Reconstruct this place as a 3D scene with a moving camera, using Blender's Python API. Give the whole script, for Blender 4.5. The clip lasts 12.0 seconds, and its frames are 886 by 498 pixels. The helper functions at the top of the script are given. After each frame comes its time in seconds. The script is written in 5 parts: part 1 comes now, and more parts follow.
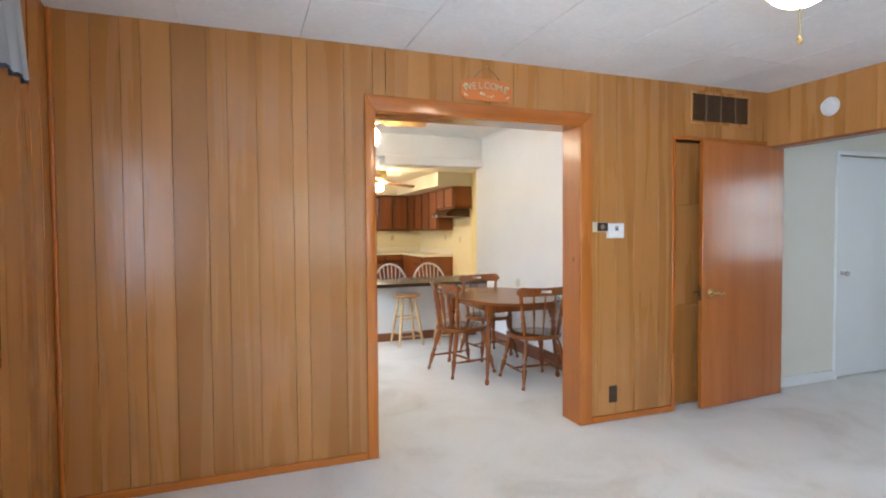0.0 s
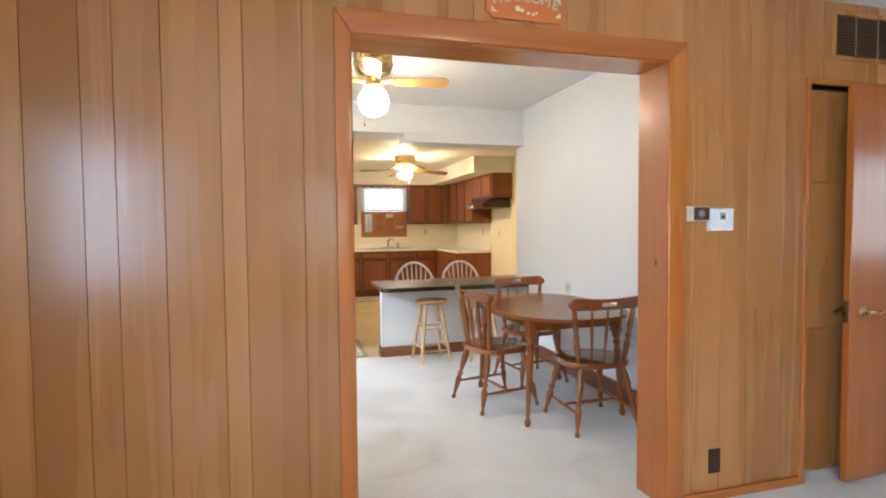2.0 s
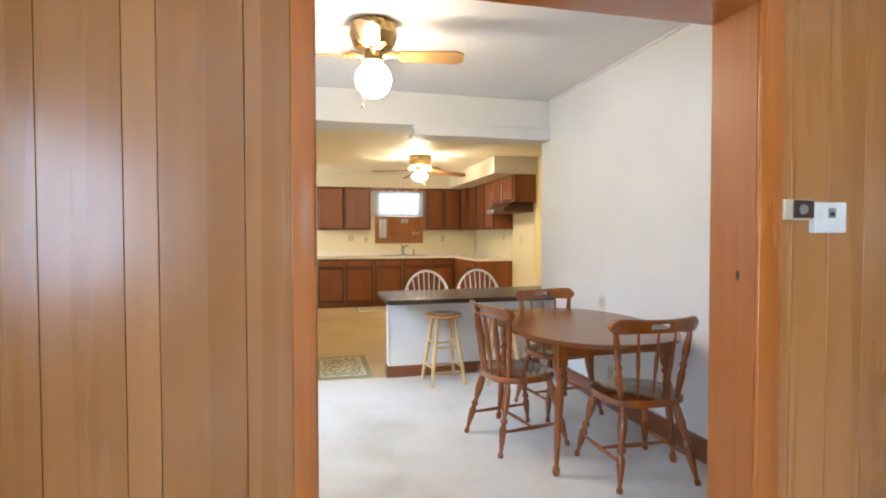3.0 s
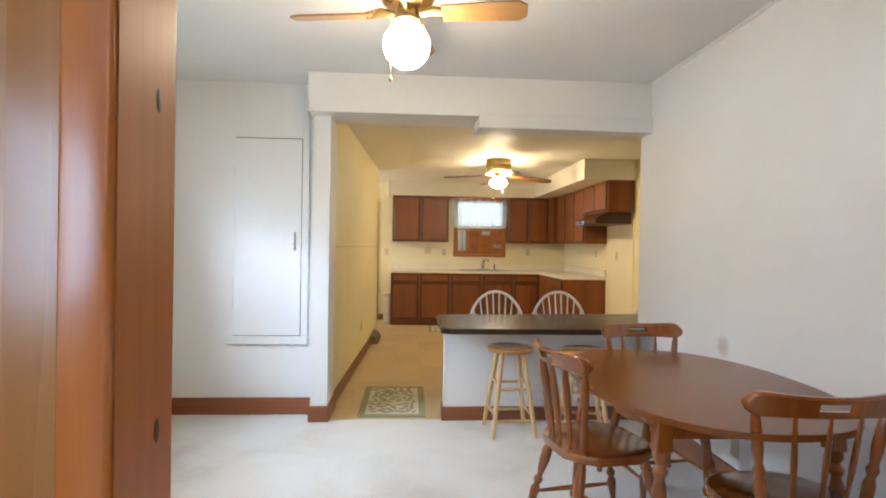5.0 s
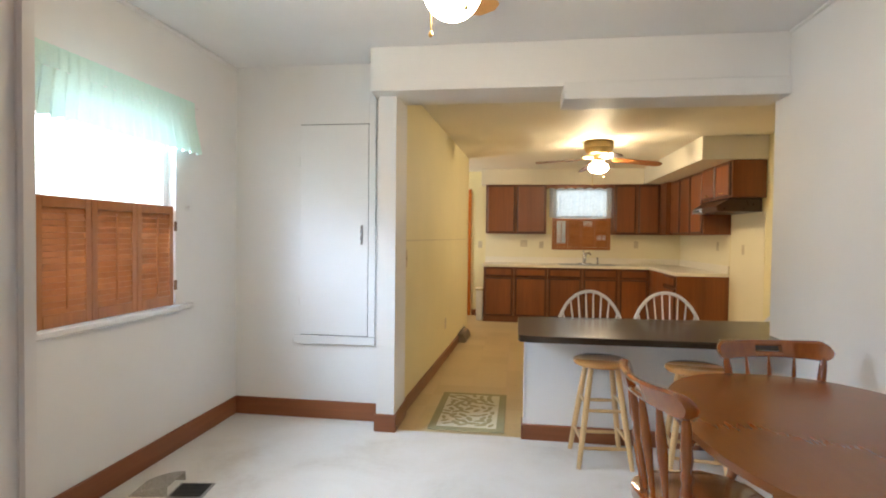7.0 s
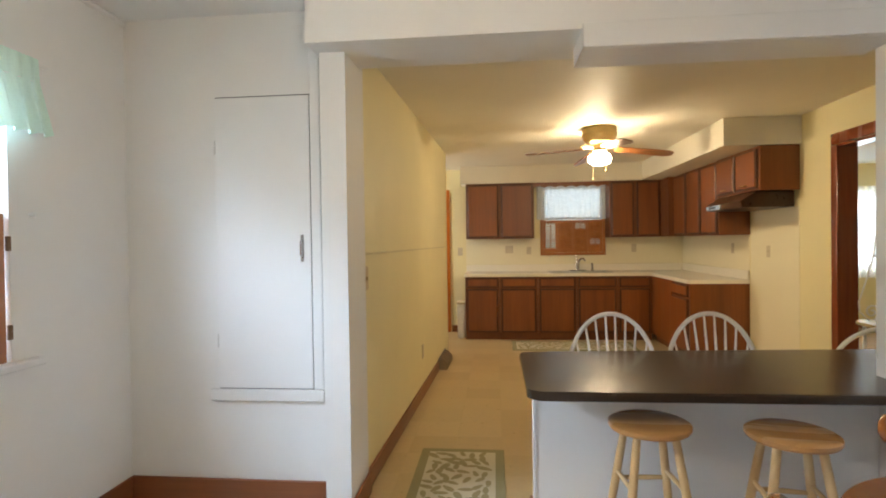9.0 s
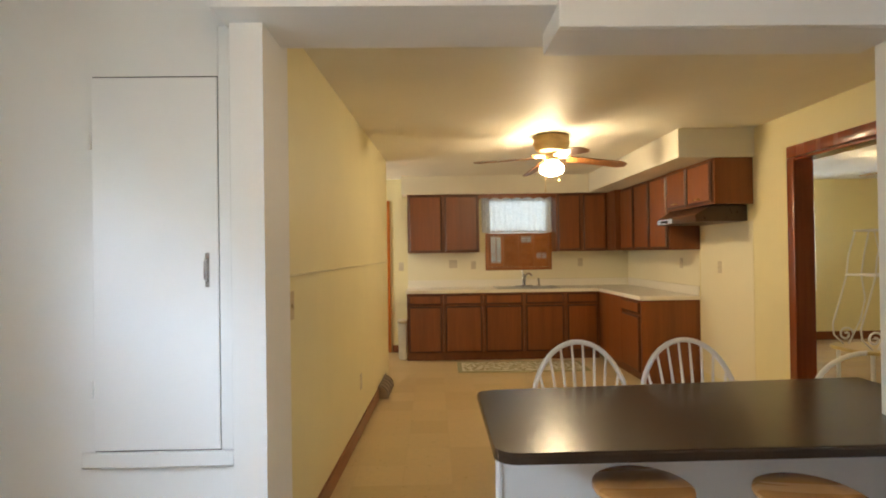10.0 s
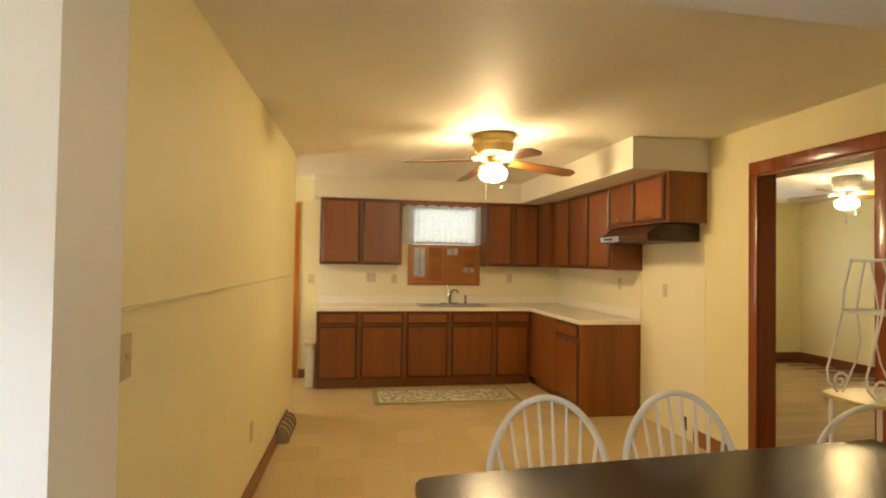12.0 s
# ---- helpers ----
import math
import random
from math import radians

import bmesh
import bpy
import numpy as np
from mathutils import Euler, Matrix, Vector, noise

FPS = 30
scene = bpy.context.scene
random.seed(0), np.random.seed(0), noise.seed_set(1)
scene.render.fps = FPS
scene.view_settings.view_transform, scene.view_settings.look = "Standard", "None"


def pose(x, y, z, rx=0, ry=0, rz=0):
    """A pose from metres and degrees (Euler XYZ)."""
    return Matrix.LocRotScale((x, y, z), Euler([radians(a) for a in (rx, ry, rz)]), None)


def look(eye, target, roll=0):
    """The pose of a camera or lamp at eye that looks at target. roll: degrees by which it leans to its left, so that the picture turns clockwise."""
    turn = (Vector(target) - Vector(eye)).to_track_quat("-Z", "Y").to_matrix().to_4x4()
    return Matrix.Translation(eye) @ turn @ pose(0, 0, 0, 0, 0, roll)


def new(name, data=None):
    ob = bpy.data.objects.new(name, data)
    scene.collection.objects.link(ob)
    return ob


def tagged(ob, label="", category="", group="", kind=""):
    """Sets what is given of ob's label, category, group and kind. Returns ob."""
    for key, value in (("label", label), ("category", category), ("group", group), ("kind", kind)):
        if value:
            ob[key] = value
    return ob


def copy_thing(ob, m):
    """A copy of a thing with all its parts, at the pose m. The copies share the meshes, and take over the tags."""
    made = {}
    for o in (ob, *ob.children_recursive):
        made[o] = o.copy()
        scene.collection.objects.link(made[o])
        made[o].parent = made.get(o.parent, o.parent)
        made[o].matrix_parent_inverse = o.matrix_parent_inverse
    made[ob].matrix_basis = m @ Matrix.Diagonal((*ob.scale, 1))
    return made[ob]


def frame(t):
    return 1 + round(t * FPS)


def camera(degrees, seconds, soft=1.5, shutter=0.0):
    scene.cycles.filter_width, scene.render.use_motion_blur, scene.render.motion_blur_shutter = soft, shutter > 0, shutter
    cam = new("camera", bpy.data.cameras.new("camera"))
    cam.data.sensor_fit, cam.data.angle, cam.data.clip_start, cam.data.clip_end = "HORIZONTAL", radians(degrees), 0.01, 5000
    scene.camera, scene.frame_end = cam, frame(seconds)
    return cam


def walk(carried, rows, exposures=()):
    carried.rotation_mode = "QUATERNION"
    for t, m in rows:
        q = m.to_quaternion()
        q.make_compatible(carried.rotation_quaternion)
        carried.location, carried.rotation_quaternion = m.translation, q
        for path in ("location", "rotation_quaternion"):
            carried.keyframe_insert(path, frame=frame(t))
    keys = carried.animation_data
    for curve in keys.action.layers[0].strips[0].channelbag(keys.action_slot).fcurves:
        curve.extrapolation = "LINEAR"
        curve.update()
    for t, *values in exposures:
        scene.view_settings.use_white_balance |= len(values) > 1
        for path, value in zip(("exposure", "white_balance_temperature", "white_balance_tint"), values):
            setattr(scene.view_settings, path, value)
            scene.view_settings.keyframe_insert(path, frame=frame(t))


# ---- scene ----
cam = camera(79.6, 12.0, soft=1.9)
PATH = [
    (0, (-0.035, 0.015, 1.361), (0.67, 1.886, 1.297), -0.4),
    (0.5, (0.081, 0.284, 1.369), (0.727, 2.174, 1.271), -0.3),
    (1, (0.192, 0.501, 1.352), (0.799, 2.403, 1.251), -0.4),
    (1.5, (0.349, 0.794, 1.349), (0.925, 2.706, 1.249), -0.5),
    (2, (0.477, 1.045, 1.339), (1.026, 2.966, 1.255), -0.5),
    (2.5, (0.603, 1.372, 1.329), (1.116, 3.304, 1.25), -0.5),
    (3, (0.705, 1.636, 1.305), (1.178, 3.579, 1.251), -0.1),
    (5, (1.091, 2.417, 1.319), (1.213, 4.413, 1.309), 0.9),
    (5.5, (1.185, 2.527, 1.324), (1.171, 4.526, 1.304), 1.2),
    (6, (1.273, 2.627, 1.328), (1.103, 4.619, 1.297), 1.1),
    (6.5, (1.332, 2.728, 1.333), (1.058, 4.708, 1.29), 0.9),
    (8.5, (1.191, 3.68, 1.339), (0.938, 5.664, 1.29), -0.5),
    (9, (1.189, 3.927, 1.363), (0.994, 5.917, 1.336), -0.8),
    (9.5, (1.152, 4.165, 1.375), (1.074, 6.164, 1.37), -1.0),
    (10, (1.12, 4.403, 1.397), (1.157, 6.403, 1.411), -0.8),
    (10.5, (1.112, 4.597, 1.422), (1.224, 6.594, 1.448), -0.3),
    (11, (1.105, 4.819, 1.445), (1.3, 6.809, 1.473), 0.3),
    (11.5, (1.107, 4.998, 1.439), (1.388, 6.977, 1.483), 0.8),
    (12, (1.084, 5.181, 1.453), (1.442, 7.148, 1.498), 0.9),
]
walk(cam, [(t, look(eye, target, roll)) for t, eye, target, roll in PATH],
     exposures=[(0.0, 0.25, 6650, 10), (3.0, 0.20, 6450, 10), (5.0, -0.12, 6600, 10), (6.5, -0.20, 6650, 10), (8.5, -0.36, 6850, 10), (10.5, -0.44, 7250, 10), (12.0, -0.25, 8400, 10)])

# ---- world and light ----
world = bpy.data.worlds.new("world")
scene.world = world
world.use_nodes = True
wn = world.node_tree
sky = wn.nodes.new("ShaderNodeTexSky")
sky.sky_type, sky.sun_disc, sky.sun_elevation, sky.sun_rotation = "NISHITA", False, radians(42), radians(200)
wn.nodes["Background"].inputs["Strength"].default_value = 0.12
wn.links.new(sky.outputs["Color"], wn.nodes["Background"].inputs["Color"])
sun = new("sun", bpy.data.lights.new("sun", "SUN"))
sun.data.energy, sun.data.angle, sun.data.color = 1.0, radians(10), (1, 0.95, 0.88)
sun.matrix_world = look((0, -20, 20), (2, 0, 0))


def window_light(name, eye, target, w, h, power, color=(0.70, 0.85, 1.0), spread=170):
    """An area lamp standing in for sky light, set in a window's opening unless noted."""
    d = bpy.data.lights.new(name, "AREA")
    d.shape, d.size, d.size_y, d.energy, d.color, d.spread = "RECTANGLE", w, h, power, color, radians(spread)
    new(name, d).matrix_world = look(eye, target)


window_light("sky_light", (1.3, -2.75, 1.45), (1.3, 3, 1.45), 1.7, 1.2, 16)
window_light("sky_light", (-1.07, -0.45, 1.475), (3, -0.45, 1.475), 2.6, 1.1, 108, (0.50, 0.70, 1.0))
window_light("sky_light", (-0.93, 5.42, 1.49), (3.0, 5.42, 1.49), 0.93, 1.15, 26, (0.66, 0.82, 1.0), 160)
# added outside, above the dining window, so its light slants down into the room
window_light("sky_light", (-2.4, 4.9, 3.0), (-0.8, 5.42, 1.65), 3.0, 1.6, 760, (0.54, 0.72, 1.0), 170)
window_light("sky_light", (2.355, 12.09, 1.915), (2.355, 5, 1.915), 0.81, 0.51, 2.7)
# added source: warm lamp at an unseen opening, brightens the back hall
window_light("sky_light", (-0.83, 11.3, 1.5), (3, 11.3, 1.5), 0.7, 1.0, 28, (0.98, 0.95, 0.88))
window_light("sky_light", (6.4, 12.57, 1.45), (6.4, 5, 1.45), 0.9, 1.1, 60)
window_light("sky_light", (6.72, 1.3, 1.5), (0, 1.3, 1.5), 1.1, 1.1, 10)

# ---- materials ----
def material(name):
    m = bpy.data.materials.new(name)
    m.use_nodes = True
    return m, m.node_tree, m.node_tree.nodes["Principled BSDF"]


def node(t, kind, **props):
    n = t.nodes.new("ShaderNode" + kind)
    for k, v in props.items():
        n.inputs[k.replace("_", " ")].default_value = v
    return n


def ramp(t, fac, stops):
    r = t.nodes.new("ShaderNodeValToRGB")
    r.color_ramp.elements[0].position, r.color_ramp.elements[0].color = stops[0][0], (*stops[0][1], 1)
    r.color_ramp.elements[1].position, r.color_ramp.elements[1].color = stops[-1][0], (*stops[-1][1], 1)
    for p, c in stops[1:-1]:
        r.color_ramp.elements.new(p).color = (*c, 1)
    t.links.new(fac, r.inputs["Fac"])
    return r.outputs["Color"]


def coords(t, scale=(1, 1, 1), jitter=True):
    """Object coordinates in metres, shifted from piece to piece."""
    tc, mp, info = t.nodes.new("ShaderNodeTexCoord"), t.nodes.new("ShaderNodeMapping"), t.nodes.new("ShaderNodeObjectInfo")
    mp.inputs["Scale"].default_value = scale
    t.links.new(tc.outputs["Object"], mp.inputs["Vector"])
    if not jitter:
        return mp.outputs["Vector"], info.outputs["Random"]
    mul = t.nodes.new("ShaderNodeMath")
    mul.operation = "MULTIPLY"
    mul.inputs[1].default_value = 37.0
    add = t.nodes.new("ShaderNodeVectorMath")
    t.links.new(info.outputs["Random"], mul.inputs[0])
    t.links.new(mp.outputs["Vector"], add.inputs[0])
    t.links.new(mul.outputs[0], add.inputs[1])
    return add.outputs[0], info.outputs["Random"]


def bump(t, b, height, strength=0.2, distance=0.002):
    n = node(t, "Bump", Strength=strength, Distance=distance)
    t.links.new(height, n.inputs["Height"])
    t.links.new(n.outputs["Normal"], b.inputs["Normal"])


def math_node(t, op, a, b):
    n = t.nodes.new("ShaderNodeMath")
    n.operation = op
    for k, v in enumerate((a, b)):
        if isinstance(v, (int, float)):
            n.inputs[k].default_value = v
        else:
            t.links.new(v, n.inputs[k])
    return n.outputs[0]


def wood(name, dark, light, rough=0.35, along="z", grain=55.0, coat=0.0, vary=0.35, knots=False, soft=0.45, relief=0.08, uneven=0.18):
    """Wood with streaks along one axis; brightness varies from piece to piece."""
    m, t, b = material(name)
    sc = {"x": (grain * 0.045, grain, grain), "y": (grain, grain * 0.045, grain), "z": (grain, grain, grain * 0.045)}[along]
    v, rnd = coords(t, sc)
    fine = node(t, "TexNoise", Scale=1.0, Detail=6.0, Roughness=0.65)
    t.links.new(v, fine.inputs["Vector"])
    sc2 = tuple(a * 0.16 for a in sc)
    v2, _ = coords(t, sc2)
    wide = node(t, "TexNoise", Scale=1.0, Detail=3.0, Distortion=0.6)
    t.links.new(v2, wide.inputs["Vector"])
    mix = math_node(t, "ADD", math_node(t, "MULTIPLY", fine.outputs["Fac"], soft), math_node(t, "MULTIPLY", wide.outputs["Fac"], 1.0 - soft))
    mix = math_node(t, "ADD", mix, math_node(t, "MULTIPLY", math_node(t, "SUBTRACT", rnd, 0.5), vary))
    col = ramp(t, mix, [(0.28, dark), (0.72, light)])
    if knots:
        v3, _ = coords(t, (2.2, 2.2, 1.3))
        k = node(t, "TexVoronoi", Scale=1.0)
        t.links.new(v3, k.inputs["Vector"])
        f = ramp(t, k.outputs["Distance"], [(0.035, (1, 1, 1)), (0.075, (0, 0, 0))])
        mx = t.nodes.new("ShaderNodeMix")
        mx.data_type = "RGBA"
        t.links.new(f, mx.inputs["Factor"])
        t.links.new(col, mx.inputs["A"])
        mx.inputs["B"].default_value = (dark[0] * 0.3, dark[1] * 0.25, dark[2] * 0.25, 1)
        col = mx.outputs["Result"]
    t.links.new(col, b.inputs["Base Color"])
    rr = ramp(t, wide.outputs["Fac"], [(0.3, (rough * (1 - uneven),) * 3), (0.7, (min(1, rough * (1 + uneven)),) * 3)])
    t.links.new(rr, b.inputs["Roughness"])
    b.inputs["Coat Weight"].default_value = coat
    b.inputs["Coat Roughness"].default_value = 0.15
    if relief:
        bump(t, b, fine.outputs["Fac"], relief, 0.001)
    return m


def paint(name, color, rough=0.6, mottling=0.05, grain=0.15, spots=120.0):
    """Painted plaster, trim or metal with faint mottling and roller stipple."""
    m, t, b = material(name)
    v, _ = coords(t, (1, 1, 1), False)
    big = node(t, "TexNoise", Scale=1.7, Detail=5.0, Roughness=0.6)
    fine = node(t, "TexNoise", Scale=spots, Detail=2.0)
    t.links.new(v, big.inputs["Vector"])
    t.links.new(v, fine.inputs["Vector"])
    lo = tuple(c * (1 - mottling) for c in color)
    hi = tuple(min(0.95, c * (1 + mottling)) for c in color)
    t.links.new(ramp(t, big.outputs["Fac"], [(0.3, lo), (0.7, hi)]), b.inputs["Base Color"])
    b.inputs["Roughness"].default_value = rough
    bump(t, b, fine.outputs["Fac"], grain, 0.001)
    return m


def plain(name, color, rough=0.4, metal=0.0, **more):
    m, t, b = material(name)
    v, _ = coords(t, (1, 1, 1), False)
    n = node(t, "TexNoise", Scale=14.0, Detail=4.0)
    t.links.new(v, n.inputs["Vector"])
    t.links.new(ramp(t, n.outputs["Fac"], [(0.25, tuple(c * 0.86 for c in color)), (0.75, tuple(min(1, c * 1.08) for c in color))]), b.inputs["Base Color"])
    t.links.new(ramp(t, n.outputs["Fac"], [(0.25, (rough * 0.85,) * 3), (0.75, (min(1, rough * 1.2),) * 3)]), b.inputs["Roughness"])
    b.inputs["Metallic"].default_value = metal
    for k, x in more.items():
        b.inputs[k.replace("_", " ")].default_value = x
    return m


def glow(name, color, strength):
    m, t, b = material(name)
    b.inputs["Base Color"].default_value = (0.9, 0.9, 0.88, 1)
    b.inputs["Roughness"].default_value = 0.3
    b.inputs["Emission Color"].default_value = (*color, 1)
    b.inputs["Emission Strength"].default_value = strength
    return m


def carpet_material():
    m, t, b = material("carpet_pile")
    v, _ = coords(t, (1, 1, 1), False)
    big = node(t, "TexNoise", Scale=1.5, Detail=5.0, Roughness=0.58, Distortion=0.6)
    pile = node(t, "TexNoise", Scale=260.0, Detail=2.0)
    tuft = node(t, "TexNoise", Scale=34.0, Detail=4.0)
    for n in (big, pile, tuft):
        t.links.new(v, n.inputs["Vector"])
    mix = math_node(t, "ADD", math_node(t, "MULTIPLY", big.outputs["Fac"], 0.88), math_node(t, "MULTIPLY", tuft.outputs["Fac"], 0.12))
    t.links.new(ramp(t, mix, [(0.32, (0.56, 0.505, 0.43)), (0.46, (0.655, 0.615, 0.55)), (0.56, (0.69, 0.655, 0.60)), (0.75, (0.73, 0.70, 0.65))]), b.inputs["Base Color"])
    b.inputs["Roughness"].default_value = 0.95
    b.inputs["Sheen Weight"].default_value = 0.25
    h = math_node(t, "ADD", pile.outputs["Fac"], math_node(t, "MULTIPLY", tuft.outputs["Fac"], 1.5))
    bump(t, b, h, 0.16, 0.004)
    return m


def vinyl_material():
    """Sheet vinyl printed with soft tan squares."""
    m, t, b = material("sheet_vinyl")
    v, _ = coords(t, (1, 1, 1), False)
    ch = node(t, "TexBrick", Scale=1.0, Mortar_Size=0.006, Mortar_Smooth=1.0, Brick_Width=0.305, Row_Height=0.305, Bias=0.0)
    ch.offset = 0.0
    ch.inputs["Color1"].default_value = (0.50, 0.375, 0.19, 1)
    ch.inputs["Color2"].default_value = (0.57, 0.44, 0.245, 1)
    ch.inputs["Mortar"].default_value = (0.52, 0.395, 0.21, 1)
    t.links.new(v, ch.inputs["Vector"])
    n = node(t, "TexNoise", Scale=22.0, Detail=7.0, Roughness=0.7)
    t.links.new(v, n.inputs["Vector"])
    mx = t.nodes.new("ShaderNodeMix")
    mx.data_type, mx.blend_type = "RGBA", "MULTIPLY"
    mx.inputs["Factor"].default_value = 1.0
    t.links.new(ch.outputs["Color"], mx.inputs["A"])
    t.links.new(ramp(t, n.outputs["Fac"], [(0.3, (0.92, 0.91, 0.89)), (0.7, (1.04, 1.03, 1.02))]), mx.inputs["B"])
    t.links.new(mx.outputs["Result"], b.inputs["Base Color"])
    t.links.new(ramp(t, n.outputs["Fac"], [(0.3, (0.26,) * 3), (0.7, (0.4,) * 3)]), b.inputs["Roughness"])
    bump(t, b, n.outputs["Fac"], 0.08, 0.001)
    return m


def tile_ceiling_material():
    m, t, b = material("textured_ceiling_board")
    v, _ = coords(t, (1, 1, 1), False)
    n = node(t, "TexNoise", Scale=38.0, Detail=6.0, Roughness=0.7)
    w = node(t, "TexNoise", Scale=2.0, Detail=3.0)
    t.links.new(v, n.inputs["Vector"])
    t.links.new(v, w.inputs["Vector"])
    mix = math_node(t, "ADD", math_node(t, "MULTIPLY", n.outputs["Fac"], 0.5), math_node(t, "MULTIPLY", w.outputs["Fac"], 0.5))
    t.links.new(ramp(t, mix, [(0.32, (0.74, 0.735, 0.725)), (0.66, (0.88, 0.875, 0.865))]), b.inputs["Base Color"])
    b.inputs["Roughness"].default_value = 0.85
    bump(t, b, n.outputs["Fac"], 0.35, 0.004)
    return m


def lace_material(name, color, alpha, through_light=0.6):
    """Thin woven cloth that lets light through."""
    m, t, b = material(name)
    v, _ = coords(t, (1, 1, 1), False)
    n = node(t, "TexVoronoi", Scale=90.0)
    t.links.new(v, n.inputs["Vector"])
    b.inputs["Base Color"].default_value = (*color, 1)
    b.inputs["Roughness"].default_value = 0.9
    tr, mix, tl, add = t.nodes.new("ShaderNodeBsdfTransparent"), t.nodes.new("ShaderNodeMixShader"), t.nodes.new("ShaderNodeBsdfTranslucent"), t.nodes.new("ShaderNodeMixShader")
    tl.inputs["Color"].default_value = (*color, 1)
    add.inputs[0].default_value = through_light
    t.links.new(b.outputs[0], add.inputs[1])
    t.links.new(tl.outputs[0], add.inputs[2])
    f = ramp(t, n.outputs["Distance"], [(0.1, (alpha * 0.6,) * 3), (0.6, (min(1, alpha * 1.3),) * 3)])
    t.links.new(f, mix.inputs[0])
    t.links.new(tr.outputs[0], mix.inputs[1])
    t.links.new(add.outputs[0], mix.inputs[2])
    t.links.new(mix.outputs[0], t.nodes["Material Output"].inputs["Surface"])
    return m


def glass_material():
    m, t, b = material("clear_glass")
    b.inputs["Base Color"].default_value = (0.97, 0.99, 0.98, 1)
    b.inputs["Roughness"].default_value = 0.02
    b.inputs["Transmission Weight"].default_value = 1.0
    b.inputs["IOR"].default_value = 1.3
    return m


PANEL = wood("honey_wall_panelling", (0.37, 0.152, 0.037), (0.51, 0.227, 0.063), 0.28, "z", 40, 0.40, 0.30, soft=0.25)
GROOVE = plain("panel_groove", (0.20, 0.075, 0.022), 0.7)
TRIM = wood("orange_pine_trim", (0.37, 0.097, 0.013), (0.57, 0.185, 0.030), 0.25, "z", 40, 0.4, 0.12)
TRIMX = wood("orange_pine_trim_level", (0.37, 0.097, 0.013), (0.57, 0.185, 0.030), 0.25, "x", 40, 0.4, 0.12)
JAMB = wood("knotty_pine_jamb", (0.31, 0.082, 0.011), (0.47, 0.152, 0.026), 0.42, "z", 36, 0.1, 0.1, knots=True)
DOORWOOD = wood("varnished_birch_door", (0.34, 0.082, 0.010), (0.51, 0.156, 0.026), 0.2, "z", 26, 0.5, 0.1)
REDTRIM = wood("mahogany_stained_trim", (0.18, 0.034, 0.012), (0.32, 0.078, 0.026), 0.25, "z", 40, 0.4, 0.1)
BASEWOOD = wood("stained_baseboard", (0.165, 0.046, 0.014), (0.29, 0.094, 0.030), 0.35, "x", 40, 0.2, 0.15, knots=True)
BASEWOODY = wood("stained_baseboard_y", (0.165, 0.046, 0.014), (0.29, 0.094, 0.030), 0.35, "y", 40, 0.2, 0.15)
CAB = wood("brown_cabinet_face", (0.150, 0.039, 0.007), (0.265, 0.080, 0.017), 0.40, "z", 45, 0.08, 0.2)
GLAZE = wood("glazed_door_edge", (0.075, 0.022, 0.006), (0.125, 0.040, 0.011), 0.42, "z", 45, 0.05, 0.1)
CABFRAME = wood("brown_face_frame", (0.115, 0.034, 0.009), (0.205, 0.066, 0.018), 0.42, "z", 45, 0.0, 0.1)
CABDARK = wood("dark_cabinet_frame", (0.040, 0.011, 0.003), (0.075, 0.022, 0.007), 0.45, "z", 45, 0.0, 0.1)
MAPLE = wood("glossy_maple_stain", (0.155, 0.034, 0.004), (0.31, 0.086, 0.013), 0.18, "z", 40, 0.9, 0.12)
MAPLEX = wood("glossy_maple_top", (0.168, 0.048, 0.0074), (0.192, 0.056, 0.0092), 0.24, "y", 40, 0.0, 0.1, soft=0.8, relief=0.0, uneven=0.03)
STOOLSEAT = wood("honey_stool_seat", (0.40, 0.185, 0.055), (0.58, 0.31, 0.11), 0.28, "x", 30, 0.4, 0.1)
PINE = wood("clear_pine", (0.52, 0.31, 0.12), (0.72, 0.50, 0.25), 0.35, "z", 40, 0.3, 0.12)
SHUTTER = wood("shutter_pine", (0.30, 0.098, 0.022), (0.46, 0.175, 0.048), 0.35, "z", 40, 0.2, 0.15)
BLADE = wood("oak_fan_blade", (0.36, 0.19, 0.065), (0.54, 0.31, 0.12), 0.35, "x", 40, 0.2, 0.1)
REDBLADE = wood("reddish_fan_blade", (0.17, 0.060, 0.018), (0.29, 0.115, 0.036), 0.35, "x", 40, 0.2, 0.1)
BARTOP = wood("dark_walnut_laminate", (0.022, 0.013, 0.008), (0.046, 0.027, 0.016), 0.25, "x", 40, 0.0, 0.05, relief=0.0, uneven=0.04)
FLOORWOOD = wood("oak_floor", (0.27, 0.16, 0.07), (0.42, 0.27, 0.13), 0.35, "x", 30, 0.2, 0.3)
WHITEWALL = paint("white_wall_paint", (0.80, 0.79, 0.765), 0.6, 0.025, 0.12)
YELLOWWALL = paint("pale_yellow_wall_paint", (0.82, 0.735, 0.44), 0.55, 0.03, 0.12)
CEILWHITE = paint("white_ceiling_paint", (0.80, 0.79, 0.77), 0.75, 0.025, 0.3, 90)
CEILKIT = paint("cream_ceiling_paint", (0.78, 0.735, 0.62), 0.6, 0.03, 0.3, 60)
CREAM = paint("cream_hall_paint", (0.72, 0.68, 0.58), 0.6, 0.03)
